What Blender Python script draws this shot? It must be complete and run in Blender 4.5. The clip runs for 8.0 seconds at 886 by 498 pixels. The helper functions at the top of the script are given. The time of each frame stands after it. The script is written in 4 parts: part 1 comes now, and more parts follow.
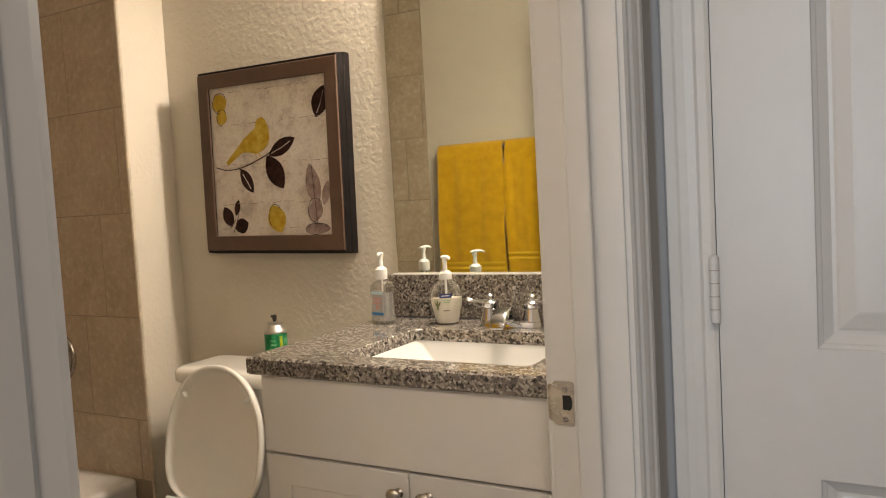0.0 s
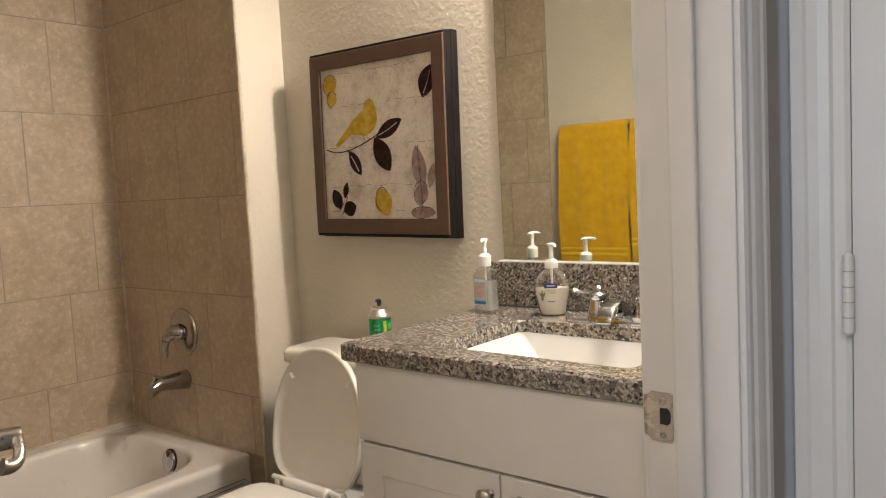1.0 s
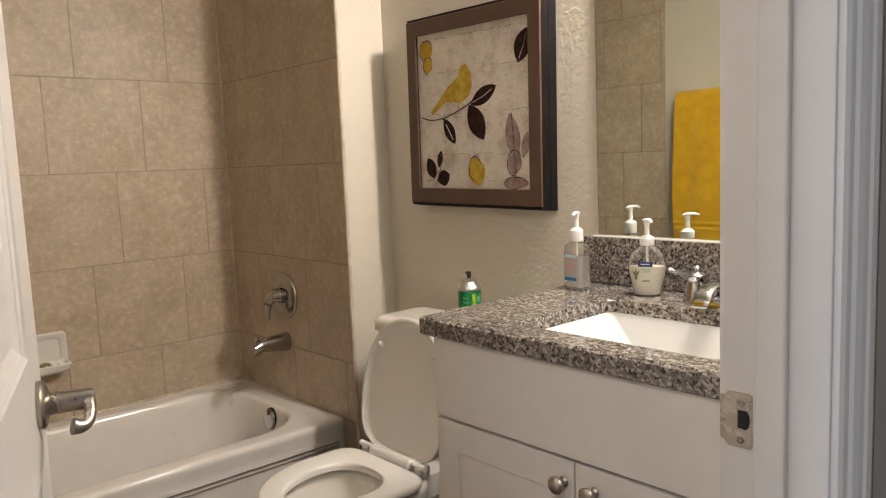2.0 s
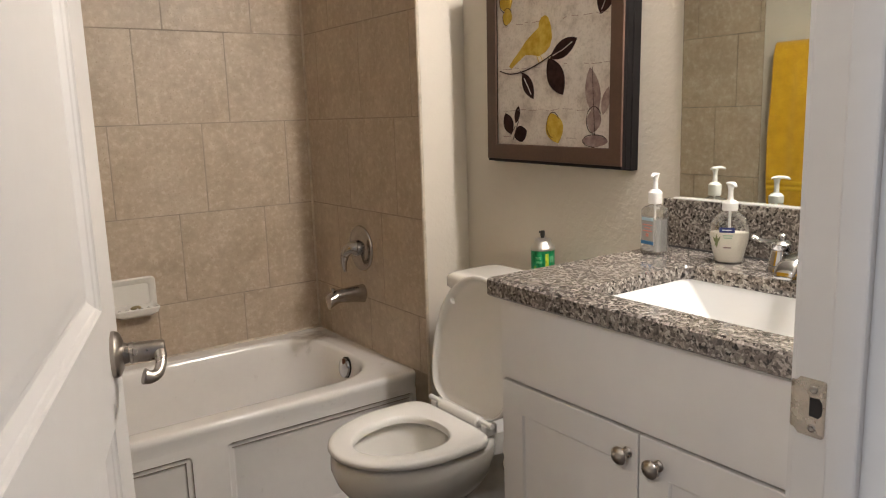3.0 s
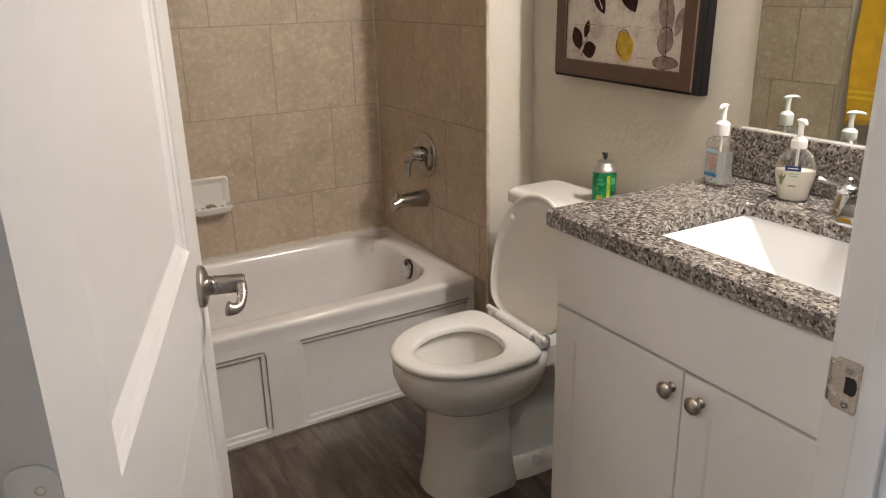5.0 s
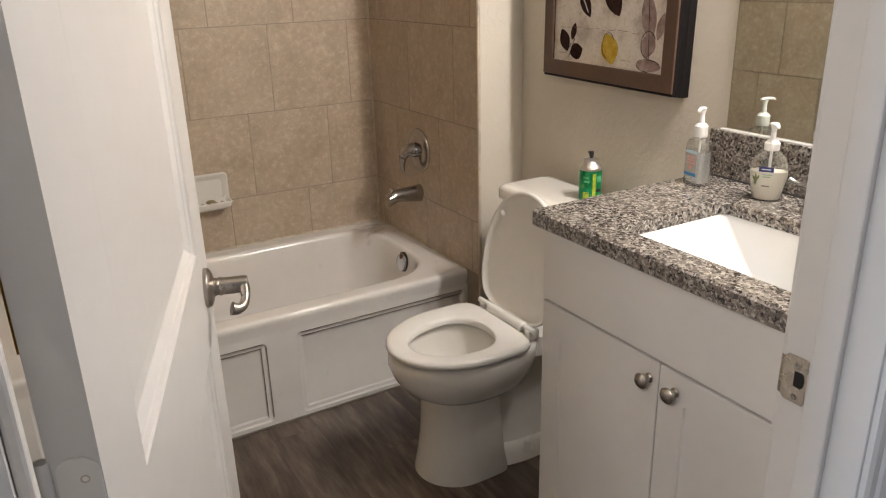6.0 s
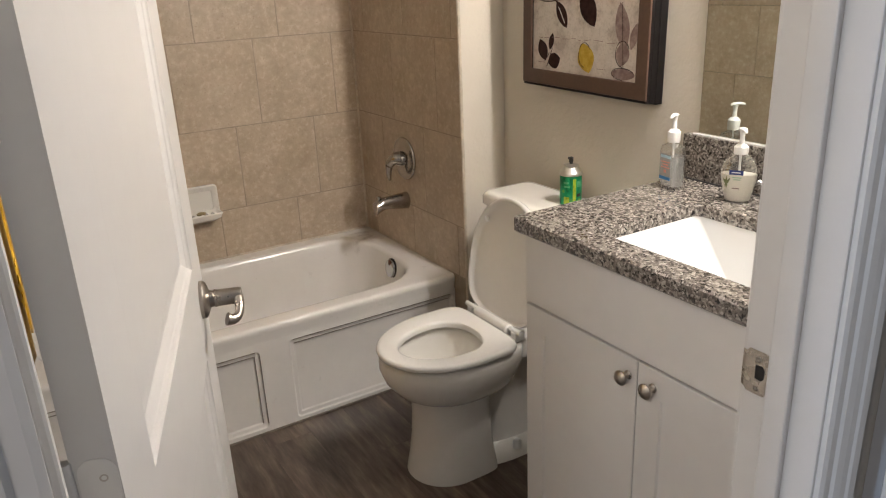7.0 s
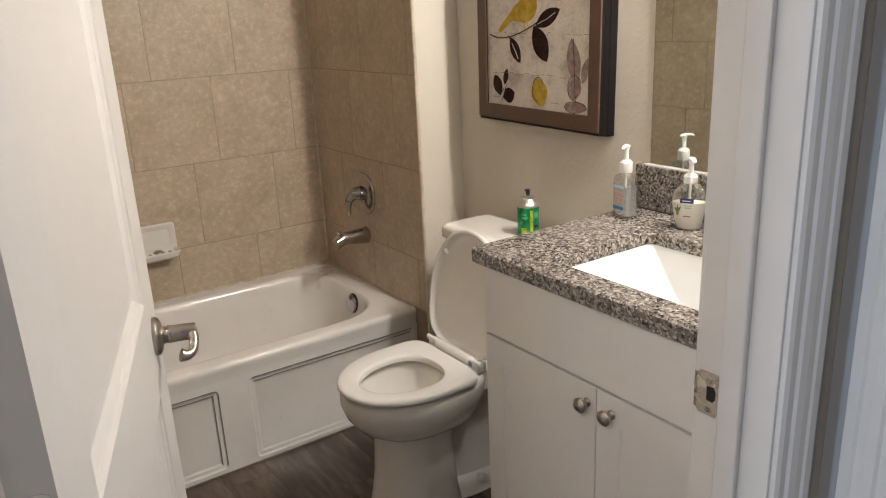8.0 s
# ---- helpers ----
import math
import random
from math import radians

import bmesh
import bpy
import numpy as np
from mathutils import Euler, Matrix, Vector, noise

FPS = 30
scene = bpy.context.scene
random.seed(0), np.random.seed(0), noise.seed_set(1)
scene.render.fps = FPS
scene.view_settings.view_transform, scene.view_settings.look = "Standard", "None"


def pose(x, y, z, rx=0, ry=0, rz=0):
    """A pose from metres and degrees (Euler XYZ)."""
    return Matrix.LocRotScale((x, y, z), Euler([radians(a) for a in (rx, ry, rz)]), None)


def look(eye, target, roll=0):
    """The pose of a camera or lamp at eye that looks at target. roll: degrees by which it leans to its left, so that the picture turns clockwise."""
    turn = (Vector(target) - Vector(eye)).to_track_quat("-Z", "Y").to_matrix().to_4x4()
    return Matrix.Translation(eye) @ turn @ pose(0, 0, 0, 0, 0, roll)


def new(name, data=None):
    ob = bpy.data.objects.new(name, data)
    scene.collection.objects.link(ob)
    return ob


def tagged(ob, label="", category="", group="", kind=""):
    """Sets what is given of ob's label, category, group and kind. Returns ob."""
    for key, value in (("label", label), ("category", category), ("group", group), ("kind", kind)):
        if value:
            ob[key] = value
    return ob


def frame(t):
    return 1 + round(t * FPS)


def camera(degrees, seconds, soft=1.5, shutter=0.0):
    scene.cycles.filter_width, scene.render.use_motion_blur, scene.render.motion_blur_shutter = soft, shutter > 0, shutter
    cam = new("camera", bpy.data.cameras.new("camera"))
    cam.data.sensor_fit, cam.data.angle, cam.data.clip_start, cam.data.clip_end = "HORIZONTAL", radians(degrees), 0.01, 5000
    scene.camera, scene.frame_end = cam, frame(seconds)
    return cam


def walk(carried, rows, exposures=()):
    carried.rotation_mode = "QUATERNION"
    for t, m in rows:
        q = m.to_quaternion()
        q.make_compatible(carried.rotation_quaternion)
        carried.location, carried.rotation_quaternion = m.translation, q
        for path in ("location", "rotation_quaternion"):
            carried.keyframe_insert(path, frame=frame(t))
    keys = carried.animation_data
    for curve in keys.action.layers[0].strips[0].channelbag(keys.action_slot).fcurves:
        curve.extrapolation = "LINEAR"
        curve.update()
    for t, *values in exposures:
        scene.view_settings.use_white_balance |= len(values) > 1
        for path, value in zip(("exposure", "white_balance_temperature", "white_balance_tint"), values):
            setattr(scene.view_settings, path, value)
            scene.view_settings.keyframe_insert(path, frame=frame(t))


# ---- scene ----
cam = camera(61.1, 8.0, soft=1.15)
PATH = [
    (0, (-0.032, 0.082, 1.233), (-1.003, 1.826, 1.11), -3.2),
    (0.5, (-0.034, 0.131, 1.233), (-1.147, 1.787, 1.1), -3.1),
    (1, (-0.024, 0.194, 1.237), (-1.283, 1.739, 1.082), -2.9),
    (1.5, (-0.009, 0.252, 1.239), (-1.397, 1.68, 1.053), -2.6),
    (3, (-0.008, 0.332, 1.257), (-1.621, 1.461, 0.906), -1.8),
    (3.5, (-0.031, 0.343, 1.273), (-1.678, 1.389, 0.835), -1.6),
    (4, (-0.029, 0.337, 1.295), (-1.687, 1.324, 0.77), -1.5),
    (4.5, (-0.012, 0.328, 1.335), (-1.663, 1.277, 0.725), -1.1),
    (6, (0.084, 0.296, 1.426), (-1.539, 1.237, 0.733), -1.5),
    (6.5, (0.118, 0.281, 1.446), (-1.498, 1.234, 0.755), -2.1),
    (7, (0.139, 0.276, 1.456), (-1.473, 1.242, 0.77), -2.6),
    (7.5, (0.147, 0.279, 1.453), (-1.459, 1.274, 0.797), -2.8),
    (8, (0.155, 0.283, 1.448), (-1.429, 1.348, 0.849), -2.7),
]
# the clip's camera cools its white balance as it turns into the room
TINTS = [(0.0, 0.05, 7350, 12), (0.5, 0.08, 7050, 12), (1.5, 0.12, 6700, 12), (3.0, 0.10, 6180, 12), (4.5, 0.13, 6130, 12), (8.0, 0.17, 6160, 11)]
walk(cam, [(t, look(eye, target, roll)) for t, eye, target, roll in PATH], TINTS)

# ---- light ----
world = bpy.data.worlds.new("world")
scene.world = world
world.use_nodes = True
sky = world.node_tree.nodes.new("ShaderNodeTexSky")
sky.sky_type, sky.sun_disc, sky.sun_elevation, sky.sun_rotation = "NISHITA", False, radians(35), radians(200)
world.node_tree.links.new(sky.outputs[0], world.node_tree.nodes["Background"].inputs[0])
world.node_tree.nodes["Background"].inputs[1].default_value = 0.05


def lamp(name, kind, place, watts, colour, target=None, **size):
    data = bpy.data.lights.new(name, kind)
    data.energy, data.color = watts, colour
    if kind == "POINT":
        data.shadow_soft_size = size["radius"]
    if kind == "SPOT":
        data.shadow_soft_size, data.spot_size, data.spot_blend = size["radius"], size["cone"], 0.40
    if kind == "AREA":
        data.shape, data.size, data.size_y = "RECTANGLE", size["wide"], size["high"]
    ob = new(name, data)
    ob.matrix_world = look(place, target) if target else Matrix.Translation(place)
    return ob


WARM = (1.0, 0.92, 0.83)
for lx in (-0.76, -0.635, -0.51):  # unseen bar light over the mirror, a downward spot added to each bulb
    lamp("vanity_bulb", "POINT", (lx, 1.752, 2.12), 9.6, WARM, radius=0.05)
    lamp("vanity_added_spot", "SPOT", (lx, 1.752, 2.10), 13.4, WARM, target=(lx, 1.752, 0), radius=0.05, cone=radians(180))
lamp("hall_window", "AREA", (-0.185, -1.55, 1.45), 17, (0.60, 0.78, 1.0), target=(-0.1, 1.0, 1.1), wide=0.2, high=1.3)
# unseen warm fill, added to brighten jambs, casings and cabinet front
lamp("hall_fill_lamp", "AREA", (0.40, -0.70, 2.40), 20, (1.0, 0.91, 0.82), target=(0.40, -0.70, 0), wide=0.3, high=0.3)


# ---- materials ----
def nodes_of(name):
    m = bpy.data.materials.new(name)
    m.use_nodes = True
    nt = m.node_tree
    return m, nt, nt.nodes["Principled BSDF"]


def add(nt, kind, **values):
    n = nt.nodes.new(kind)
    for k, v in values.items():
        n.inputs[k].default_value = v
    return n


def coords(nt, stretch=(1, 1, 1), shift=False):
    tc = nt.nodes.new("ShaderNodeTexCoord")
    mp = nt.nodes.new("ShaderNodeMapping")
    mp.inputs["Scale"].default_value = stretch
    nt.links.new(tc.outputs["Object"], mp.inputs["Vector"])
    if shift:
        oi = nt.nodes.new("ShaderNodeObjectInfo")
        mul = nt.nodes.new("ShaderNodeMath")
        mul.operation = "MULTIPLY"
        mul.inputs[1].default_value = 37.0
        nt.links.new(oi.outputs["Random"], mul.inputs[0])
        cmb = nt.nodes.new("ShaderNodeCombineXYZ")
        for k in range(3):
            nt.links.new(mul.outputs[0], cmb.inputs[k])
        nt.links.new(cmb.outputs[0], mp.inputs["Location"])
    return mp.outputs["Vector"]


def noise_tex(nt, vec, scale, detail=4.0, rough=0.55):
    n = add(nt, "ShaderNodeTexNoise", Scale=scale, Detail=detail, Roughness=rough)
    nt.links.new(vec, n.inputs["Vector"])
    return n.outputs["Fac"]


def ramp(nt, fac, stops, hard=False):
    r = nt.nodes.new("ShaderNodeValToRGB")
    el = r.color_ramp.elements
    while len(el) < len(stops):
        el.new(0.5)
    for e, (p, c) in zip(el, stops):
        e.position = p
        e.color = (*c, 1) if len(c) == 3 else c
    if hard:
        r.color_ramp.interpolation = "CONSTANT"
    nt.links.new(fac, r.inputs[0])
    return r.outputs[0]


def mix(nt, fac, a, b, how="MIX"):
    n = nt.nodes.new("ShaderNodeMix")
    n.data_type, n.blend_type = "RGBA", how
    if isinstance(fac, (int, float)):
        n.inputs[0].default_value = fac
    else:
        nt.links.new(fac, n.inputs[0])
    for sock, v in ((n.inputs[6], a), (n.inputs[7], b)):
        if isinstance(v, tuple):
            sock.default_value = (*v, 1)
        else:
            nt.links.new(v, sock)
    return n.outputs[2]


def bump(nt, bsdf, height, strength, depth):
    b = add(nt, "ShaderNodeBump", Strength=strength, Distance=depth)
    nt.links.new(height, b.inputs["Height"])
    nt.links.new(b.outputs[0], bsdf.inputs["Normal"])
    return b


def plain(name, colour, rough=0.5, metal=0.0, vary=0.06, scale=6.0, relief=0.0, relief_scale=120.0, coat=0.0, shift=False):
    """Paint, plastic, ceramic or metal with faint mottling, uneven gloss and fine relief."""
    m, nt, b = nodes_of(name)
    v = coords(nt, shift=shift)
    n1 = noise_tex(nt, v, scale)
    n2 = noise_tex(nt, v, scale * 9)
    dark = tuple(c * (1 - vary) for c in colour)
    light = tuple(min(1, c * (1 + vary * 0.6)) for c in colour)
    c1 = ramp(nt, n1, [(0.3, dark), (0.7, light)])
    c2 = ramp(nt, n2, [(0.35, (1 - vary * 0.5,) * 3), (0.65, (1, 1, 1))])
    nt.links.new(mix(nt, 1.0, c1, c2, "MULTIPLY"), b.inputs["Base Color"])
    rr = ramp(nt, n1, [(0.3, (rough * 0.85,) * 3), (0.7, (min(1, rough * 1.15),) * 3)])
    nt.links.new(rr, b.inputs["Roughness"])
    b.inputs["Metallic"].default_value = metal
    if coat:
        b.inputs["Coat Weight"].default_value = coat
        b.inputs["Coat Roughness"].default_value = 0.08
    if relief:
        bump(nt, b, noise_tex(nt, v, relief_scale, 3.0), 0.6, relief)
    return m


def make_wall_paint(name, colour, relief=1.0):
    """Painted knockdown texture: flattened splatters over smooth plaster."""
    m, nt, b = nodes_of(name)
    v = coords(nt)
    big = noise_tex(nt, v, 2.2)
    fine = noise_tex(nt, v, 260, 2.0)
    blot = noise_tex(nt, v, 66, 1.6, 0.5)
    flat = ramp(nt, blot, [(0.42, (0, 0, 0)), (0.60, (1, 1, 1))])
    h = mix(nt, 0.12, flat, fine)
    nt.links.new(ramp(nt, big, [(0.3, tuple(c * 0.95 for c in colour)), (0.7, colour)]), b.inputs["Base Color"])
    b.inputs["Roughness"].default_value = 0.62
    bump(nt, b, h, 0.30 * relief, 0.0018)
    return m


def make_tile():
    m, nt, b = nodes_of("beige_ceramic_tile")
    v = coords(nt, shift=True)
    cloud = noise_tex(nt, v, 7, 5.0, 0.65)
    mott = noise_tex(nt, v, 46, 4.0, 0.62)
    speck = noise_tex(nt, v, 150, 2.0)
    c = ramp(nt, cloud, [(0.28, (0.415, 0.334, 0.240)), (0.5, (0.482, 0.391, 0.294)), (0.74, (0.560, 0.468, 0.362))])
    c = mix(nt, 1.0, c, ramp(nt, mott, [(0.32, (0.88, 0.868, 0.845)), (0.56, (1, 1, 1))]), "MULTIPLY")
    c = mix(nt, ramp(nt, mott, [(0.55, (0, 0, 0)), (0.68, (0.36, 0.36, 0.36))]), c, (0.70, 0.615, 0.50))
    c = mix(nt, ramp(nt, speck, [(0.64, (0, 0, 0)), (0.72, (0.5, 0.5, 0.5))]), c, (0.25, 0.18, 0.125))
    nt.links.new(c, b.inputs["Base Color"])
    nt.links.new(ramp(nt, mott, [(0.3, (0.38,) * 3), (0.7, (0.52,) * 3)]), b.inputs["Roughness"])
    bump(nt, b, mott, 0.25, 0.0006)
    return m


def make_granite():
    m, nt, b = nodes_of("speckled_granite")
    v = coords(nt)
    wob = add(nt, "ShaderNodeTexNoise", Scale=90.0, Detail=3.0)
    nt.links.new(v, wob.inputs["Vector"])
    vec = nt.nodes.new("ShaderNodeMix")
    vec.data_type = "VECTOR"
    vec.inputs[0].default_value = 0.014
    nt.links.new(v, vec.inputs[4])
    nt.links.new(wob.outputs["Color"], vec.inputs[5])
    grains = []
    for scale in (205.0, 480.0):
        cell = add(nt, "ShaderNodeTexVoronoi", Scale=scale)
        cell.feature = "SMOOTH_F1"
        cell.inputs["Smoothness"].default_value = 0.30
        nt.links.new(vec.outputs[1], cell.inputs["Vector"])
        sep = nt.nodes.new("ShaderNodeSeparateColor")
        nt.links.new(cell.outputs["Color"], sep.inputs[0])
        grains.append(sep.outputs)
    c = ramp(nt, grains[0][0], [(0.06, (0.030, 0.026, 0.024)), (0.17, (0.105, 0.093, 0.084)), (0.33, (0.185, 0.162, 0.142)),
                                (0.50, (0.245, 0.215, 0.188)), (0.70, (0.325, 0.290, 0.255)), (0.90, (0.52, 0.48, 0.43))])
    c = mix(nt, 1.0, c, ramp(nt, grains[1][1], [(0.16, (0.66, 0.65, 0.64)), (0.36, (0.94, 0.94, 0.93)), (0.6, (1, 1, 1))]), "MULTIPLY")
    cloud = noise_tex(nt, v, 9)
    c = mix(nt, 1.0, c, ramp(nt, cloud, [(0.3, (0.74, 0.74, 0.75)), (0.7, (0.93, 0.93, 0.93))]), "MULTIPLY")
    nt.links.new(c, b.inputs["Base Color"])
    b.inputs["Roughness"].default_value = 0.16
    b.inputs["Coat Weight"].default_value = 0.3
    return m


def make_plank():
    m, nt, b = nodes_of("dark_vinyl_plank")
    v = coords(nt, (1.0, 6.0, 1.0), shift=True)
    v2 = coords(nt, (0.55, 4.0, 1.0), shift=True)
    grain = noise_tex(nt, v, 9, 6.0, 0.65)
    streak = noise_tex(nt, v2, 5, 3.0)
    c = ramp(nt, grain, [(0.28, (0.074, 0.052, 0.039)), (0.5, (0.132, 0.098, 0.076)), (0.74, (0.225, 0.176, 0.140))])
    c = mix(nt, 1.0, c, ramp(nt, streak, [(0.32, (0.42, 0.40, 0.38)), (0.68, (1.1, 1.08, 1.06))]), "MULTIPLY")
    oi = nt.nodes.new("ShaderNodeObjectInfo")
    c = mix(nt, 1.0, c, ramp(nt, oi.outputs["Random"], [(0, (0.9, 0.9, 0.9)), (1, (1.08, 1.07, 1.06))]), "MULTIPLY")
    nt.links.new(c, b.inputs["Base Color"])
    b.inputs["Roughness"].default_value = 0.42
    bump(nt, b, grain, 0.3, 0.0006)
    return m


def make_towel():
    m, nt, b = nodes_of("yellow_terry_cloth")
    v = coords(nt)
    loops = noise_tex(nt, v, 420, 2.0)
    patch = noise_tex(nt, v, 22, 3.0)
    c = ramp(nt, patch, [(0.3, (0.60, 0.33, 0.004)), (0.7, (0.74, 0.43, 0.008))])
    c = mix(nt, 1.0, c, ramp(nt, loops, [(0.3, (0.72, 0.70, 0.6)), (0.65, (1, 1, 1))]), "MULTIPLY")
    nt.links.new(c, b.inputs["Base Color"])
    b.inputs["Roughness"].default_value = 0.95
    b.inputs["Sheen Weight"].default_value = 0.35
    bump(nt, b, mix(nt, 0.5, loops, patch), 0.5, 0.0015)
    return m


def make_glassy(name, colour, rough=0.03, ior=1.45):
    m, nt, b = nodes_of(name)
    b.inputs["Base Color"].default_value = (*colour, 1)
    b.inputs["Transmission Weight"].default_value = 1.0
    b.inputs["Roughness"].default_value = rough
    b.inputs["IOR"].default_value = ior
    return m


def make_clear(name, tint, cloud):
    """Thin clear plastic: lets light straight through, glossy at a slant; cloud: the share that scatters."""
    m, nt, b = nodes_of(name)
    out = nt.nodes["Material Output"]
    clear = add(nt, "ShaderNodeBsdfTransparent", Color=(*tint, 1))
    gloss = add(nt, "ShaderNodeBsdfGlossy", Roughness=0.06)
    milk = add(nt, "ShaderNodeBsdfDiffuse", Color=(0.80, 0.81, 0.80, 1))
    fres = add(nt, "ShaderNodeLayerWeight", Blend=0.46)
    one = add(nt, "ShaderNodeMixShader", Fac=cloud)
    two = nt.nodes.new("ShaderNodeMixShader")
    nt.links.new(clear.outputs[0], one.inputs[1])
    nt.links.new(milk.outputs[0], one.inputs[2])
    nt.links.new(fres.outputs["Facing"], two.inputs[0])
    nt.links.new(one.outputs[0], two.inputs[1])
    nt.links.new(gloss.outputs[0], two.inputs[2])
    nt.links.new(two.outputs[0], out.inputs["Surface"])
    return m


def make_mirror():
    m, nt, b = nodes_of("silvered_glass")
    b.inputs["Base Color"].default_value = (0.76, 0.795, 0.745, 1)
    b.inputs["Metallic"].default_value = 1.0
    b.inputs["Roughness"].default_value = 0.015
    return m


def make_art():
    """Cream paper, mottled, with dashed grey script-like marks left to separate pieces."""
    m, nt, b = nodes_of("cream_print")
    v = coords(nt)
    cloud = noise_tex(nt, v, 14, 5.0, 0.7)
    fib = noise_tex(nt, v, 120, 3.0)
    c = ramp(nt, cloud, [(0.34, (0.47, 0.41, 0.36)), (0.48, (0.65, 0.59, 0.53)), (0.7, (0.74, 0.69, 0.625))])
    c = mix(nt, 1.0, c, ramp(nt, fib, [(0.36, (0.86, 0.85, 0.84)), (0.5, (1, 1, 1))]), "MULTIPLY")
    nt.links.new(c, b.inputs["Base Color"])
    b.inputs["Roughness"].default_value = 0.55
    return m


def make_ink(name, colour, pale):
    m, nt, b = nodes_of(name)
    v = coords(nt)
    wash = noise_tex(nt, v, 38, 5.0, 0.65)
    nt.links.new(ramp(nt, wash, [(0.35, colour), (0.72, pale)]), b.inputs["Base Color"])
    b.inputs["Roughness"].default_value = 0.85
    b.inputs["Specular IOR Level"].default_value = 0.15
    return m


def make_can_print():
    m, nt, b = nodes_of("green_can_print")
    v = coords(nt, (1, 1, 0.6))
    n = noise_tex(nt, v, 55, 3.0, 0.6)
    nt.links.new(ramp(nt, n, [(0.32, (0.0, 0.10, 0.035)), (0.45, (0.005, 0.22, 0.075)), (0.58, (0.01, 0.27, 0.11)), (0.70, (0.16, 0.36, 0.04)), (0.80, (0.45, 0.58, 0.40))]), b.inputs["Base Color"])
    b.inputs["Roughness"].default_value = 0.28
    b.inputs["Metallic"].default_value = 0.35
    return m


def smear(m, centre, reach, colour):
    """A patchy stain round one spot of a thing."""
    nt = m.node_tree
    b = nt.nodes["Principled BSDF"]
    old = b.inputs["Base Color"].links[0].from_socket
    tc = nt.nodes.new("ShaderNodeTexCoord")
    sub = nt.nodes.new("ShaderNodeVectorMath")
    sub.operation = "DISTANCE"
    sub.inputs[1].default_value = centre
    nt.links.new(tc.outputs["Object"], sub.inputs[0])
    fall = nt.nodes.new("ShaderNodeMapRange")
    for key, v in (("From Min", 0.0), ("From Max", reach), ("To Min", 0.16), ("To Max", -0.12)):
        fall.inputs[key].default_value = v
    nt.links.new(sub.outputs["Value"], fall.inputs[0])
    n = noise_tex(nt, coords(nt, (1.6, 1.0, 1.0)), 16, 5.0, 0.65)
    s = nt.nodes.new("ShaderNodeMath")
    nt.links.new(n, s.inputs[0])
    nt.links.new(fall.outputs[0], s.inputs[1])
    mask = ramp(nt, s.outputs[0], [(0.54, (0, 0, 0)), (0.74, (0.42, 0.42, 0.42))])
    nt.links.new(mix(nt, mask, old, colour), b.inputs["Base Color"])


WALL = make_wall_paint("beige_wall_paint", (0.640, 0.590, 0.508))
HALL_WALL = make_wall_paint("hall_wall_paint", (0.37, 0.375, 0.39), 0.3)
CEIL = plain("ceiling_paint", (0.58, 0.56, 0.53), 0.8, relief=0.001, relief_scale=50)
TILE = make_tile()
GROUT = plain("grout", (0.365, 0.305, 0.240), 0.9, vary=0.2, scale=30, relief=0.0005)
CAULK = plain("sealant", (0.60, 0.52, 0.41), 0.6, vary=0.25, scale=20)
PLANK = make_plank()
TRIM = plain("white_trim_paint", (0.69, 0.67, 0.642), 0.34, vary=0.04, scale=3, relief=0.0002, relief_scale=40)
DOORPAINT = plain("white_door_paint", (0.62, 0.60, 0.58), 0.33, vary=0.035, scale=2.5, relief=0.00025, relief_scale=70)
CABINET = plain("white_cabinet_lacquer", (0.73, 0.71, 0.685), 0.36, vary=0.03, scale=3)
CHINA = plain("white_china", (0.78, 0.755, 0.705), 0.10, vary=0.03, scale=4, coat=0.4)
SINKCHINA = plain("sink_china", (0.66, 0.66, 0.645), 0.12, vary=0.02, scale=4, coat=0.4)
SEATPLASTIC = plain("seat_plastic", (0.79, 0.77, 0.735), 0.20, vary=0.03, scale=5)
ENAMEL = plain("tub_enamel", (0.79, 0.765, 0.735), 0.16, vary=0.03, scale=5, coat=0.25)
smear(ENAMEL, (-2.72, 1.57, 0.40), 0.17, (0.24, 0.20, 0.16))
GRANITE = make_granite()
CHROME = plain("chrome", (0.52, 0.52, 0.53), 0.07, 1.0, vary=0.05, scale=20)
SATIN = plain("worn_chrome", (0.46, 0.43, 0.40), 0.17, 1.0, vary=0.10, scale=30)
NICKEL = plain("brushed_nickel", (0.46, 0.42, 0.375), 0.30, 1.0, vary=0.10, scale=40)
STEEL = plain("satin_steel", (0.60, 0.53, 0.45), 0.27, 1.0, vary=0.12, scale=50)
DARK = plain("dark_void", (0.015, 0.013, 0.012), 0.8)
BLACKFRAME = plain("black_frame_wood", (0.010, 0.008, 0.008), 0.55, vary=0.3, scale=20)
BLACKFRAME.node_tree.nodes["Principled BSDF"].inputs["Specular IOR Level"].default_value = 0.15
BROWNFRAME = plain("brown_frame_wood", (0.105, 0.058, 0.038), 0.5, vary=0.18, scale=12, relief=0.0002)
ART = make_art()
INK = make_ink("dark_brown_ink", (0.016, 0.006, 0.005), (0.05, 0.022, 0.018))
MAUVE = make_ink("mauve_ink", (0.22, 0.15, 0.14), (0.42, 0.33, 0.30))
OCHRE = make_ink("ochre_ink", (0.40, 0.26, 0.02), (0.62, 0.45, 0.09))
TOWEL = make_towel()
MIRROR = make_mirror()
PLASTIC = plain("white_plastic", (0.80, 0.79, 0.77), 0.35, vary=0.02)
CLEAR = make_clear("clear_plastic", (0.96, 0.965, 0.965), 0.02)
GEL = make_clear("clear_gel", (0.98, 0.985, 0.985), 0.48)
SOAP = plain("cream_liquid_soap", (0.84, 0.79, 0.68), 0.35, vary=0.03)
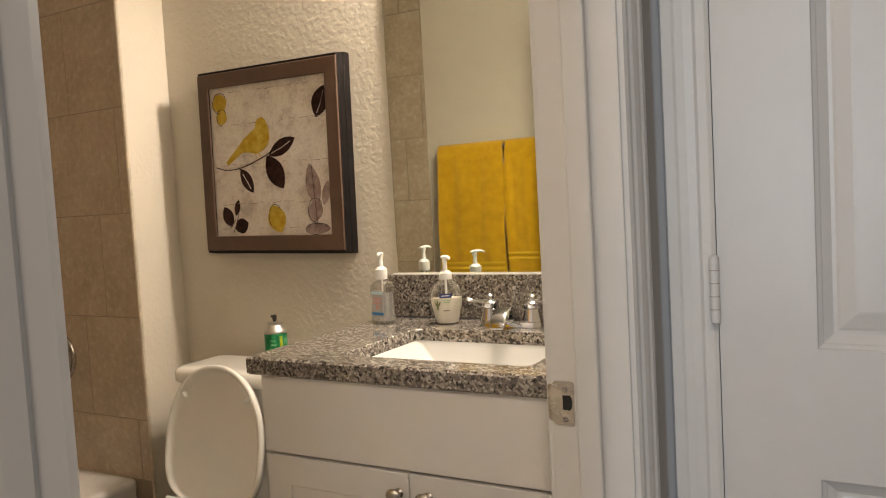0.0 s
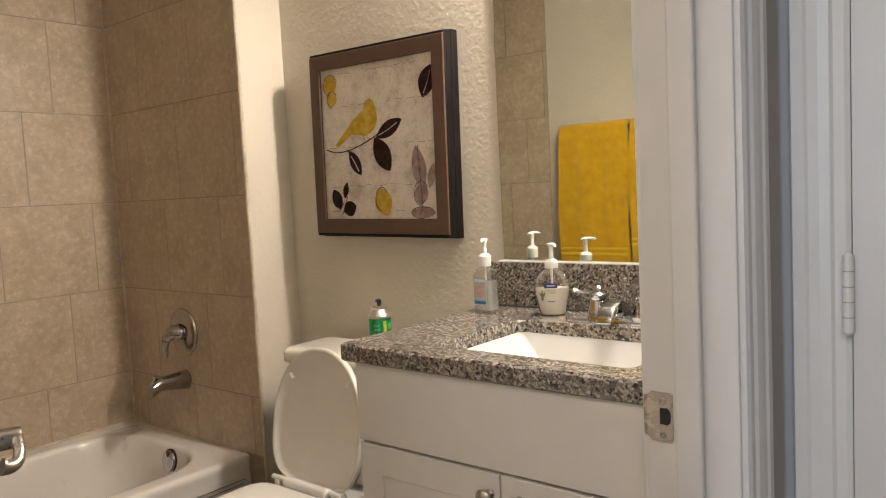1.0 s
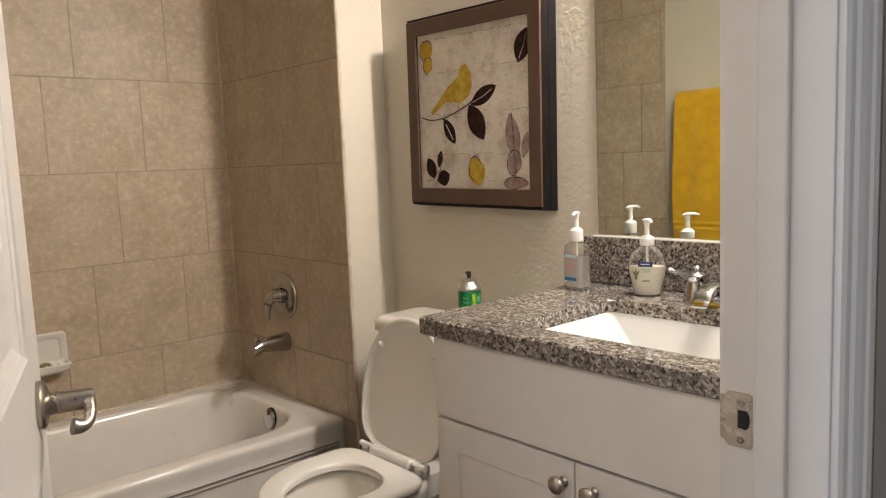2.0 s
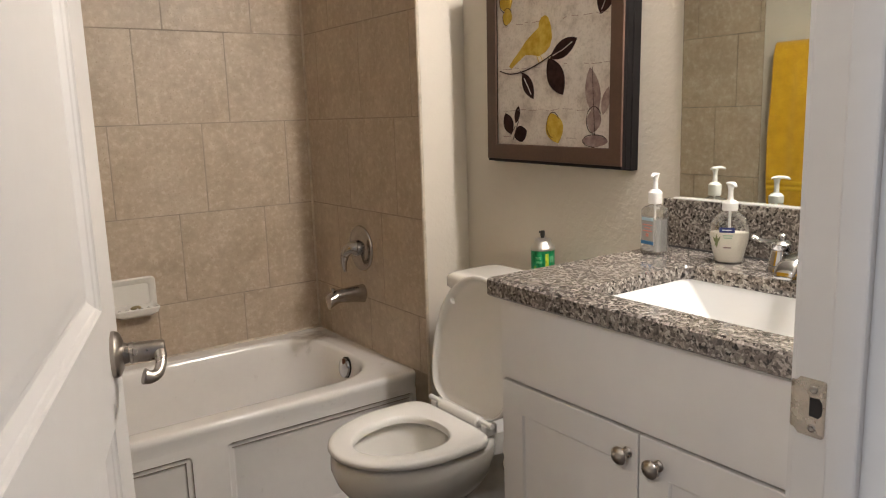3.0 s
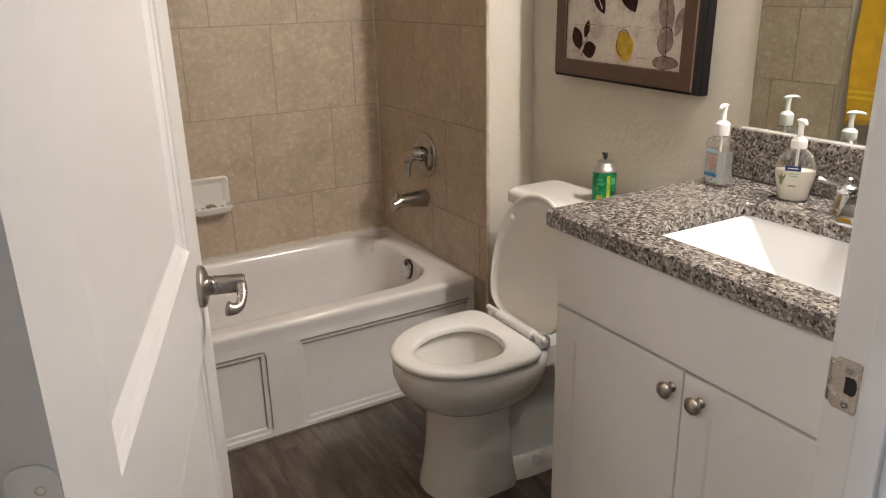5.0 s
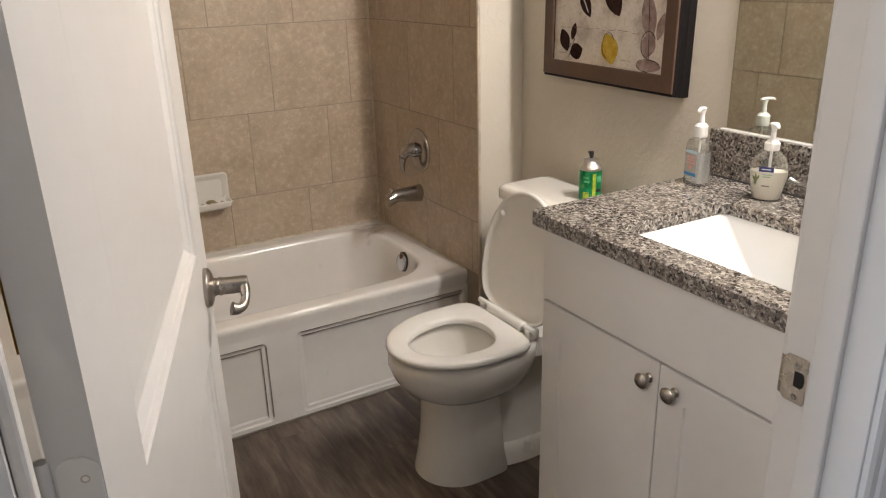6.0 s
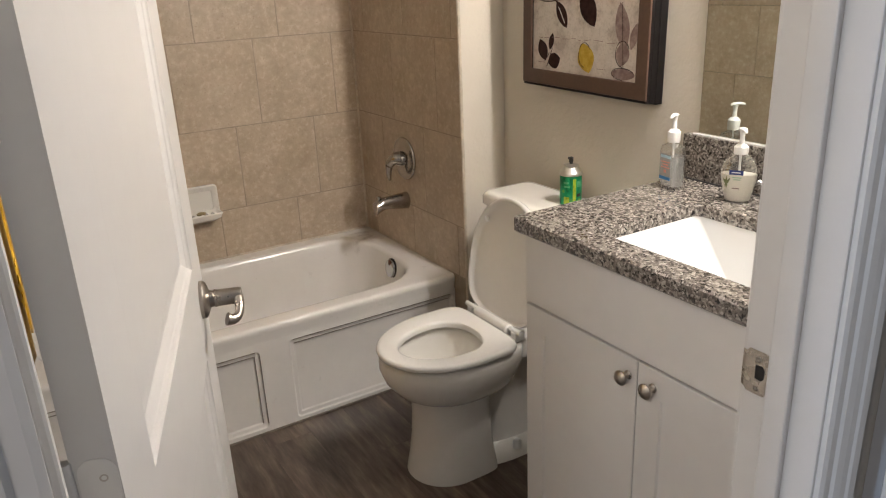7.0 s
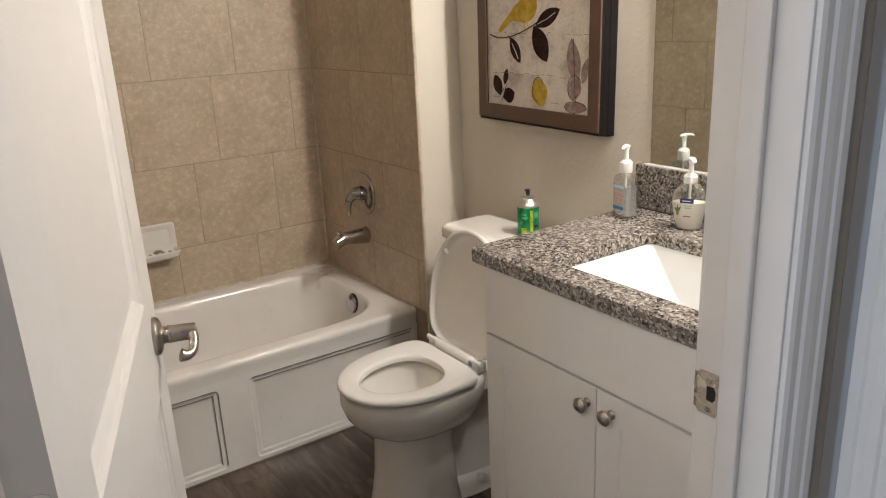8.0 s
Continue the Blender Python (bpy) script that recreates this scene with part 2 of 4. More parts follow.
LABEL = make_clear("label_film", (0.93, 0.94, 0.95), 0.55)
BLUE = plain("blue_print", (0.03, 0.18, 0.42), 0.4)
NAVY = plain("navy_print", (0.012, 0.025, 0.14), 0.35)
PALEGREEN = plain("pale_green_print", (0.42, 0.58, 0.40), 0.4, vary=0.25, scale=90)
CANLIGHT = plain("light_green_print", (0.10, 0.40, 0.18), 0.3, vary=0.4, scale=70)
YELLOWGREEN = plain("yellow_green_print", (0.42, 0.50, 0.03), 0.3, vary=0.4, scale=60)
TOWELBAND = plain("yellow_woven_band", (0.74, 0.46, 0.02), 0.85, vary=0.08, scale=80, relief=0.0006, relief_scale=400)
BROWNLINE = plain("brown_line", (0.20, 0.165, 0.135), 0.7, vary=0.3, scale=40)
RUST = plain("rust", (0.22, 0.075, 0.035), 0.7, vary=0.3, scale=60)
RED = plain("red_print", (0.62, 0.20, 0.17), 0.4)
LEAFGREEN = plain("green_print", (0.19, 0.21, 0.09), 0.4, vary=0.3, scale=60)
CANPRINT = make_can_print()
CANMETAL = plain("can_metal", (0.62, 0.60, 0.56), 0.42, 1.0, vary=0.08, scale=40)
PAPER = plain("tissue_paper", (0.80, 0.79, 0.77), 0.9, vary=0.04, scale=30, relief=0.0008, relief_scale=200)
CARDBOARD = plain("cardboard", (0.36, 0.25, 0.16), 0.9, vary=0.1, scale=40)
BLACKPLASTIC = plain("black_plastic", (0.02, 0.018, 0.016), 0.4)
SOAPSCRAP = plain("old_soap_scrap", (0.30, 0.24, 0.12), 0.6, vary=0.3, scale=60)
WATER = make_glassy("toilet_water", (0.95, 0.97, 0.96), 0.0, 1.33)


# ---- mesh helpers ----
BOXED = set()


def part(name, bm, material, parent=None, label="", smooth=True, angle=35):
    me = bpy.data.meshes.new(name)
    bmesh.ops.recalc_face_normals(bm, faces=bm.faces)
    bm.to_mesh(me)
    if id(bm) in BOXED:  # flat-faced things keep flat shading
        BOXED.discard(id(bm))
        smooth = False
    bm.free()
    me.materials.append(material)
    if smooth:
        me.polygons.foreach_set("use_smooth", [True] * len(me.polygons))
        me.set_sharp_from_angle(angle=radians(angle))
    ob = new(name, me)
    ob.parent = parent
    if label:
        ob["label"] = label
    return ob


def thing(name, place, label, category, turn=0.0, group="", kind=""):
    ob = new(name)
    ob.empty_display_size = 0.05
    ob.matrix_world = pose(*place, 0, 0, turn)
    return tagged(ob, label, category, group, kind)


def box(lo, hi, bevel=0.0, seg=2, bm=None):
    bm = bm or bmesh.new()
    BOXED.add(id(bm))
    m = Matrix.LocRotScale([(a + b) / 2 for a, b in zip(lo, hi)], None, [b - a for a, b in zip(lo, hi)])
    vs = bmesh.ops.create_cube(bm, size=1, matrix=m)["verts"]
    if bevel:
        es = list({e for v in vs for e in v.link_edges})
        bmesh.ops.bevel(bm, geom=es, offset=bevel, segments=seg, profile=0.5, affect="EDGES")
    return bm


def loft(rings, bm=None, cap_start=True, cap_end=True, closed=True):
    bm = bm or bmesh.new()
    vr = [[bm.verts.new(p) for p in ring] for ring in rings]
    n = len(vr[0])
    for a, b in zip(vr, vr[1:]):
        for i in range(n if closed else n - 1):
            j = (i + 1) % n
            bm.faces.new((a[i], a[j], b[j], b[i]))
    if cap_start:
        bm.faces.new(vr[0][::-1])
    if cap_end:
        bm.faces.new(vr[-1])
    return bm


def lathe(profile, seg=32, bm=None, matrix=None, cap=True):
    """Turns (radius, height) pairs about z."""
    rings = []
    for r, z in profile:
        ring = [Vector((r * math.cos(2 * math.pi * i / seg), r * math.sin(2 * math.pi * i / seg), z)) for i in range(seg)]
        rings.append([matrix @ p for p in ring] if matrix else ring)
    return loft(rings, bm, cap, cap)


def tube(points, radii, seg=14, bm=None, flat=1.0):
    """A round bar along points; radii may be one number. flat: squashes it along its second axis."""
    pts = [Vector(p) for p in points]
    if isinstance(radii, (int, float)):
        radii = [radii] * len(pts)
    rings = []
    up = Vector((0, 0, 1))
    for i, p in enumerate(pts):
        d = (pts[min(i + 1, len(pts) - 1)] - pts[max(i - 1, 0)]).normalized()
        if abs(d.dot(up)) > 0.93:
            up = Vector((1, 0, 0)) if abs(d.x) < 0.9 else Vector((0, 1, 0))
        a = d.cross(up).normalized()
        b = a.cross(d).normalized()
        rings.append([p + radii[i] * (a * math.cos(2 * math.pi * k / seg) + flat * b * math.sin(2 * math.pi * k / seg)) for k in range(seg)])
    return loft(rings, bm)


def spline(ctrl, steps=6):
    """A smooth line through control points."""
    c = [Vector(p) for p in ctrl]
    out = []
    for i in range(len(c) - 1):
        p0, p1, p2, p3 = c[max(i - 1, 0)], c[i], c[i + 1], c[min(i + 2, len(c) - 1)]
        for k in range(steps):
            t = k / steps
            out.append(0.5 * (2 * p1 + (p2 - p0) * t + (2 * p0 - 5 * p1 + 4 * p2 - p3) * t * t + (3 * p1 - p0 - 3 * p2 + p3) * t ** 3))
    out.append(c[-1])
    return out


def round_rect(x0, x1, y0, y1, r, z, n=6):
    pts = []
    for cx, cy, a0 in ((x1 - r, y1 - r, 0), (x0 + r, y1 - r, 90), (x0 + r, y0 + r, 180), (x1 - r, y0 + r, 270)):
        for k in range(n + 1):
            a = radians(a0 + 90 * k / n)
            pts.append(Vector((cx + r * math.cos(a), cy + r * math.sin(a), z)))
    return pts


def egg(cx, front, back, hw, z, n=48, split=0.56, square=2.0, blunt=2.0):
    """An egg-shaped ring; front is the low y, back the high y, widest at split of the length from the front."""
    yc = front + (back - front) * split
    pts = []
    for i in range(n):
        a = 2 * math.pi * i / n
        c, s = math.cos(a), math.sin(a)
        e = blunt if s < 0 else square
        x = cx + hw * math.copysign(abs(c) ** (2 / e), c)
        y = yc + (back - yc if s > 0 else yc - front) * math.copysign(abs(s) ** (2 / e), s)
        pts.append(Vector((x, y, z)))
    return pts


def moved(ring, d):
    return [p + Vector(d) for p in ring]


def slab(outline, y0, y1, bm=None):
    """A flat shape (x, z) given thickness between y0 and y1."""
    return loft([[Vector((x, y0, z)) for x, z in outline], [Vector((x, y1, z)) for x, z in outline]], bm)


def leaf_shape(cx, cz, length, width, tilt, n=9):
    a = radians(tilt)
    pts = []
    for side in (1, -1):
        for k in range(n):
            t = k / n if side == 1 else 1 - k / n
            u = (t - 0.5) * length
            w = side * width / 2 * math.sin(math.pi * t) ** 0.8 if 0 < t < 1 else 0
            pts.append((cx + u * math.cos(a) - w * math.sin(a), cz + u * math.sin(a) + w * math.cos(a)))
    return pts


# ---- plan ----
Y_PIC = 1.84      # wall with picture and mirror
Y_END = 1.665     # tiled end wall with the taps
X_BACK = -2.82    # tiled wall behind the tub
Y_OPP = 0.14      # wall with the towel
X_DOOR = -0.425   # room face of the doorway wall
X_HALL = -0.31    # its hall face
X_WING = -2.008   # face of the wing wall
Y_STRIKE, Y_HINGE = 1.085, 0.260
TOP = 2.44
DOOR_H = 2.04
Y_HEND = 1.215    # hall wall with the second door


def structure(name, bm, material, label, category="wall", smooth=False):
    ob = part(name, bm, material, None, smooth=smooth)
    return tagged(ob, label, category, kind="structure")


structure("wall_north", box((X_WING - 0.9, Y_PIC, 0), (X_DOOR + 0.12, Y_PIC + 0.1, TOP)), WALL, "beige knockdown-textured wall behind picture and mirror")
wing = box((X_BACK - 0.1, Y_END + 0.003, 0), (X_WING, Y_PIC - 0.001, TOP), 0.0)
wall_end = structure("wall_wing", wing, WALL, "beige painted wing wall beside the tub")
structure("wall_south", box((X_WING, Y_OPP - 0.1, 0), (X_HALL, Y_OPP, TOP)), WALL, "beige textured wall with a towel rail")
wall_back = structure("wall_west", box((X_BACK - 0.1, Y_OPP - 0.1, 0), (X_BACK - 0.0012, Y_END + 0.003, TOP)), GROUT, "tiled wall behind the bathtub")
wall_end_tiles = structure("wall_end_tiled", box((X_BACK - 0.0008, Y_END - 0.0068, 0), (X_WING - 0.004, Y_END + 0.003, TOP)), GROUT, "tiled end wall with bath taps")
wall_foot_tiles = structure("wall_foot_tiled", box((X_BACK - 0.003, Y_OPP - 0.1, 0), (X_WING, Y_OPP - 0.003, TOP)), GROUT, "tiled end wall at the foot of the tub")

# doorway wall: two piers and a header
bm = box((X_DOOR, Y_STRIKE + 0.018, 0), (X_HALL, Y_PIC, TOP))
box((X_DOOR, Y_OPP, 0), (X_HALL, Y_HINGE - 0.018, TOP), bm=bm)
box((X_DOOR, Y_HINGE - 0.018, DOOR_H + 0.018), (X_HALL, Y_STRIKE + 0.018, TOP), bm=bm)
structure("wall_east", bm, WALL, "painted wall with the bathroom doorway")

structure("ceiling", box((X_BACK - 0.1, Y_OPP - 0.1, TOP), (X_HALL, Y_PIC + 0.1, TOP + 0.1)), CEIL, "plain white ceiling", "ceiling")
structure("ceiling_hall", box((X_HALL + 0.001, -1.6, TOP), (2.3, Y_HEND + 0.1, TOP + 0.1)), CEIL, "plain white hall ceiling", "ceiling")
structure("wall_hall_end", box((X_HALL + 0.001, Y_HEND, 0), (2.3, Y_HEND + 0.1, TOP)), HALL_WALL, "painted hall wall around a closed door")
structure("wall_hall_side", box((X_HALL - 0.1, -1.6, 0), (X_HALL, Y_OPP - 0.1, TOP)), HALL_WALL, "painted hall wall")
structure("wall_hall_east", box((2.2, -1.6, 0), (2.3, Y_HEND, TOP)), HALL_WALL, "painted hall wall")
bm = box((X_HALL, -1.7, 0), (-0.29, -1.6, TOP))
box((-0.08, -1.7, 0), (2.3, -1.6, TOP), bm=bm)
box((-0.29, -1.7, 0), (-0.08, -1.6, 0.75), bm=bm)
box((-0.29, -1.7, 2.15), (-0.08, -1.6, TOP), bm=bm)
structure("wall_hall_south", bm, HALL_WALL, "painted hall wall with a window opening")

floor = structure("floor", box((X_BACK - 0.1, Y_OPP - 0.1, -0.1), (X_HALL + 0.02, Y_PIC + 0.1, -0.006)), DARK, "dark brown wood-look vinyl plank floor", "floor")
floor_hall = structure("floor_hall", box((X_HALL + 0.02, -1.7, -0.1), (2.3, Y_HEND + 0.1, 0.0)), PLANK, "dark vinyl plank hall floor", "floor")

# baseboards
def baseboard(p, q, out):
    (x0, y0), (x1, y1) = p, q
    ox, oy = out
    lo = (min(x0, x1, x0 + ox * 0.013), min(y0, y1, y0 + oy * 0.013), 0)
    hi = (max(x0, x1, x0 + ox * 0.013), max(y0, y1, y0 + oy * 0.013), 0.085)
    ob = part("baseboard", box(lo, hi, 0.004), TRIM)
    tagged(ob, "white painted wooden baseboard along the wall", "baseboard", kind="structure")


baseboard((X_WING, Y_PIC), (-1.18, Y_PIC), (0, -1))
baseboard((X_WING, Y_END + 0.01), (X_WING, Y_PIC - 0.013), (1, 0))
baseboard((X_WING + 0.01, Y_OPP), (X_DOOR, Y_OPP), (0, 1))
baseboard((X_HALL, -1.6), (X_HALL, 0.18), (1, 0))


# ---- door frame ----
def casing_profile(w=0.066):
    """(across, out) profile of a moulded casing, from the opening outwards."""
    return [(0, 0), (0, 0.008), (0.006, 0.011), (0.018, 0.011), (0.022, 0.0145), (0.034, 0.0165), (0.046, 0.0165), (0.050, 0.019), (w - 0.002, 0.019), (w, 0.016), (w, 0)]


def casing_leg(along, face, out, edge, away, z0, z1):
    """A vertical casing: along 'y' or 'x' is the wall's axis; face its plane; out the side it stands out to; edge and away where it starts and which way."""
    rings = []
    for z in (z0, z1):
        ring = []
        for a, o in casing_profile():
            u, v = edge + away * a, face + out * o
            ring.append(Vector((v, u, z)) if along == "y" else Vector((u, v, z)))
        rings.append(ring)
    return loft(rings)


frame_1 = thing("door_frame", (0, 0, 0), "white painted door frame with moulded casing", "door frame", kind="structure")
part("jamb", box((X_DOOR - 0.001, Y_STRIKE, 0), (X_HALL + 0.001, Y_STRIKE + 0.018, DOOR_H + 0.018), 0.0015), TRIM, frame_1)
part("jamb", box((X_DOOR - 0.001, Y_HINGE - 0.018, 0), (X_HALL + 0.001, Y_HINGE, DOOR_H + 0.018), 0.0015), TRIM, frame_1)
part("head_jamb", box((X_DOOR - 0.001, Y_HINGE, DOOR_H), (X_HALL + 0.001, Y_STRIKE, DOOR_H + 0.018), 0.0015), TRIM, frame_1)
part("door_stop", box((X_DOOR + 0.040, Y_STRIKE - 0.011, 0), (X_DOOR + 0.074, Y_STRIKE, DOOR_H), 0.003), TRIM, frame_1)
part("door_stop", box((X_DOOR + 0.040, Y_HINGE, 0), (X_DOOR + 0.074, Y_HINGE + 0.010, DOOR_H), 0.003), TRIM, frame_1)
for face, out in ((X_HALL, 1), (X_DOOR, -1)):
    part("casing", casing_leg("y", face, out, Y_STRIKE + 0.005, 1, 0, DOOR_H + 0.06), TRIM, frame_1, smooth=False)
    part("casing", casing_leg("y", face, out, Y_HINGE + (0.003 if out > 0 else -0.005), -1, 0, DOOR_H + 0.06), TRIM, frame_1, smooth=False)
    part("head_casing", box((min(face, face + out * 0.017), Y_HINGE - 0.005, DOOR_H + 0.005), (max(face, face + out * 0.017), Y_STRIKE + 0.005, DOOR_H + 0.06), 0.003), TRIM, frame_1)

# strike plate let into the jamb, its lip curled round the edge
prof = [(0.034, 0.0), (0.0335, -0.0018), (0.032, -0.0022), (0.006, -0.0022), (0.001, -0.0020), (-0.003, -0.0008), (-0.006, 0.0020), (-0.008, 0.0056)]
rings = []
for k, (px, py) in enumerate(prof):
    cut = 0.004 if k in (0, 7) else (0.0015 if k in (1, 6) else 0.0)
    zz = (0.9055 + cut, 0.9695 - cut) if px > 0.003 else (0.911 + cut, 0.964 - cut)
    rings.append([Vector((X_DOOR + px, Y_STRIKE + py + d, z)) for z, d in ((zz[0], 0), (zz[1], 0), (zz[1], 0.0016), (zz[0], 0.0016))])
strike = part("strike_plate", loft(rings), STEEL, frame_1, "satin nickel strike plate")
hole_r = [(0.0175, 0.9285), (0.0275, 0.9275), (0.0310, 0.9315), (0.0318, 0.9385), (0.0310, 0.9455), (0.0275, 0.9495), (0.0175, 0.9490)]
part("latch_hole", slab([(X_DOOR + hx, hz) for hx, hz in hole_r], Y_STRIKE - 0.0027, Y_STRIKE - 0.0019), DARK, strike, "dark latch hole")
for z in (0.9150, 0.9580):
    m = Matrix.Translation((X_DOOR + 0.021, Y_STRIKE - 0.0022, z)) @ Matrix.Rotation(radians(90), 4, "X")
    part("screw", lathe([(0.0046, -0.001), (0.0046, 0.0006), (0.003, 0.0012), (0.001, 0.0003)], 14, matrix=m), NICKEL, strike)


# ---- panelled door leaf ----
def panel_face(lo, hi, x, out):
    """Raised-and-fielded moulding set into a door face: lo, hi in (y, z); x the face plane; out +1 or -1."""
    steps = [(0.0, 0.0), (0.0015, -0.0030), (0.006, -0.0060), (0.0075, -0.0080), (0.019, -0.0150), (0.024, -0.0150), (0.028, -0.0135), (0.046, -0.0105), (0.050, -0.0102)]
    rings = []
    for inset, d in steps:
        y0, z0, y1, z1 = lo[0] + inset, lo[1] + inset, hi[0] - inset, hi[1] - inset
        xx = x + out * d
        rings.append([Vector((xx, y0, z0)), Vector((xx, y1, z0)), Vector((xx, y1, z1)), Vector((xx, y0, z1))])
    return loft(rings, cap_start=False)


def door_leaf(parent, width, height, thick, panels):
    """The leaf fills x 0..thick, y 0..width, z 0..height; panels are (y0, z0, y1, z1)."""
    ys = sorted({0, width} | {p[0] for p in panels} | {p[2] for p in panels})
    zs = sorted({0, height} | {p[1] for p in panels} | {p[3] for p in panels})
    bm = bmesh.new()
    for x in (0, thick):
        for y0, y1 in zip(ys, ys[1:]):
            for z0, z1 in zip(zs, zs[1:]):
                if not any(p[0] <= y0 and y1 <= p[2] and p[1] <= z0 and z1 <= p[3] for p in panels):
                    bm.faces.new([bm.verts.new((x, *q)) for q in ((y0, z0), (y1, z0), (y1, z1), (y0, z1))])
    for (y0, z0), (y1, z1) in (((0, 0), (width, 0)), ((width, 0), (width, height)), ((width, height), (0, height)), ((0, height), (0, 0))):
        bm.faces.new([bm.verts.new(q) for q in ((0, y0, z0), (thick, y0, z0), (thick, y1, z1), (0, y1, z1))])
    bmesh.ops.remove_doubles(bm, verts=bm.verts, dist=1e-5)
    body = part("leaf", bm, DOORPAINT, parent, smooth=False)
    for p in panels:
        part("panel", panel_face(p[:2], p[2:], thick, 1), DOORPAINT, body, smooth=False)
        part("panel", panel_face(p[:2], p[2:], 0, -1), DOORPAINT, body, smooth=False)
    return body


def lever_handle(parent, y, z, x, out, way):
    """Rose, neck and a curled lever; way: the lever's direction along y."""
    m = Matrix.Translation((x, y, z)) @ Matrix.Rotation(radians(90 * out), 4, "Y")
    rose = part("rose", lathe([(0.034, 0), (0.034, 0.006), (0.031, 0.010), (0.024, 0.013), (0.016, 0.015), (0.0145, 0.022), (0.016, 0.024), (0.016, 0.028), (0.0135, 0.030)], 36, matrix=m), NICKEL, parent, "brushed nickel lever handle")
    part("neck", lathe([(0.0150, 0.029), (0.0150, 0.066), (0.0135, 0.071), (0.004, 0.072)], 24, matrix=m), NICKEL, rose)
    o = out
    line = spline([(x + o * 0.060, y, z), (x + o * 0.065, y + way * 0.010, z - 0.003), (x + o * 0.066, y + way * 0.026, z - 0.013),
                   (x + o * 0.062, y + way * 0.037, z - 0.023), (x + o * 0.053, y + way * 0.044, z - 0.026), (x + o * 0.043, y + way * 0.047, z - 0.023)], 5)
    n = len(line)
    part("lever", tube(line, [(0.0128 - 0.0050 * math.sin(math.pi * k / (n - 1)) ** 0.7) * (1, 1, 1, 0.88)[max(0, k - n + 4)] for k in range(n)], 16), NICKEL, rose)
    part("set_screw", lathe([(0.002, 0.0132), (0.002, 0.0138)], 10, matrix=m @ Matrix.Translation((0, 0, 0.045)) @ Matrix.Rotation(radians(90), 4, "Y")), DARK, rose)


def hinge(parent, z, high=0.089, wide=0.03, edge_y=-0.0012, knuckle=True, paint=None):
    """A leaf let into the hinge edge, and its barrel."""
    r = []
    for yy in (edge_y, 0.0003):
        ring = []
        for p in round_rect(0.004, 0.004 + wide, z, z + high, 0.012, 0, 5):
            ring.append(Vector((p.x, yy, p.y)))
        r.append(ring)
    plate = part("hinge", loft(r), paint or NICKEL, parent)
    for dz in (0.018, 0.0445, 0.071):
        m = Matrix.Translation((0.017 + 0.006 * ((dz * 1000) % 2), edge_y, z + dz)) @ Matrix.Rotation(radians(90), 4, "X")
        part("screw", lathe([(0.0035, -0.0004), (0.0035, 0.0003), (0.0012, -0.0002)], 12, matrix=m), NICKEL, plate)
    return plate


door = thing("panel_door", (-0.4445, 0.2748, 0.008), "white two-panel wooden door standing open into the bathroom", "door", turn=72.15)
leaf = door_leaf(door, 0.818, 2.02, 0.035, [(0.127, 0.22, 0.691, 0.832), (0.127, 1.000, 0.691, 1.88)])
lever_handle(door, 0.745, 0.922, 0.035, 1, -1)
lever_handle(door, 0.745, 0.922, 0.0, -1, -1)
part("latch_plate", box((0.006, 0.8175, 0.893), (0.029, 0.8188, 0.950), 0.0004), NICKEL, door)
for z in (0.20, 1.012, 1.75):
    hinge(door, z, paint=TRIM)
    part("hinge_barrel", lathe([(0.005, z), (0.0055, z + 0.002), (0.0055, z + 0.087), (0.005, z + 0.089)], 14, matrix=Matrix.Translation((-0.004, 0.0, 0))), TRIM, door)

# second door, closed, in the hall
x_h = -0.209
hall_door = thing("hall_door", (x_h, Y_HEND + 0.016, 0.008), "white panelled hall door, closed", "door", turn=-90.0)
door_leaf(hall_door, 0.71, 2.02, 0.034, [(0.125, 0.22, 0.585, 0.82), (0.125, 1.0, 0.585, 1.88)])
for z in (0.20, 1.034, 1.75):
    bar = part("hinge_barrel", lathe([(0.003, z - 0.004), (0.0065, z), (0.0065, z + 0.093), (0.003, z + 0.097)], 16, matrix=Matrix.Translation((0.040, -0.004, 0))), TRIM, hall_door, "white painted hinge barrel")
    for k in range(1, 5):
        part("joint", lathe([(0.0067, z + k * 0.0186 - 0.0005), (0.0067, z + k * 0.0186 + 0.0005)], 16, matrix=Matrix.Translation((0.040, -0.004, 0))), GROUT, bar)
frame_2 = thing("hall_door_frame", (0, 0, 0), "white moulded casing round the hall door", "door frame", kind="structure")
part("casing", casing_leg("x", Y_HEND, -1, x_h - 0.003, -1, 0, DOOR_H + 0.06), TRIM, frame_2, smooth=False)
part("casing", casing_leg("x", Y_HEND, -1, x_h + 0.717, 1, 0, DOOR_H + 0.06), TRIM, frame_2, smooth=False)
part("head_casing", box((x_h - 0.007, Y_HEND - 0.017, DOOR_H), (x_h + 0.717, Y_HEND, DOOR_H + 0.06), 0.003), TRIM, frame_2)


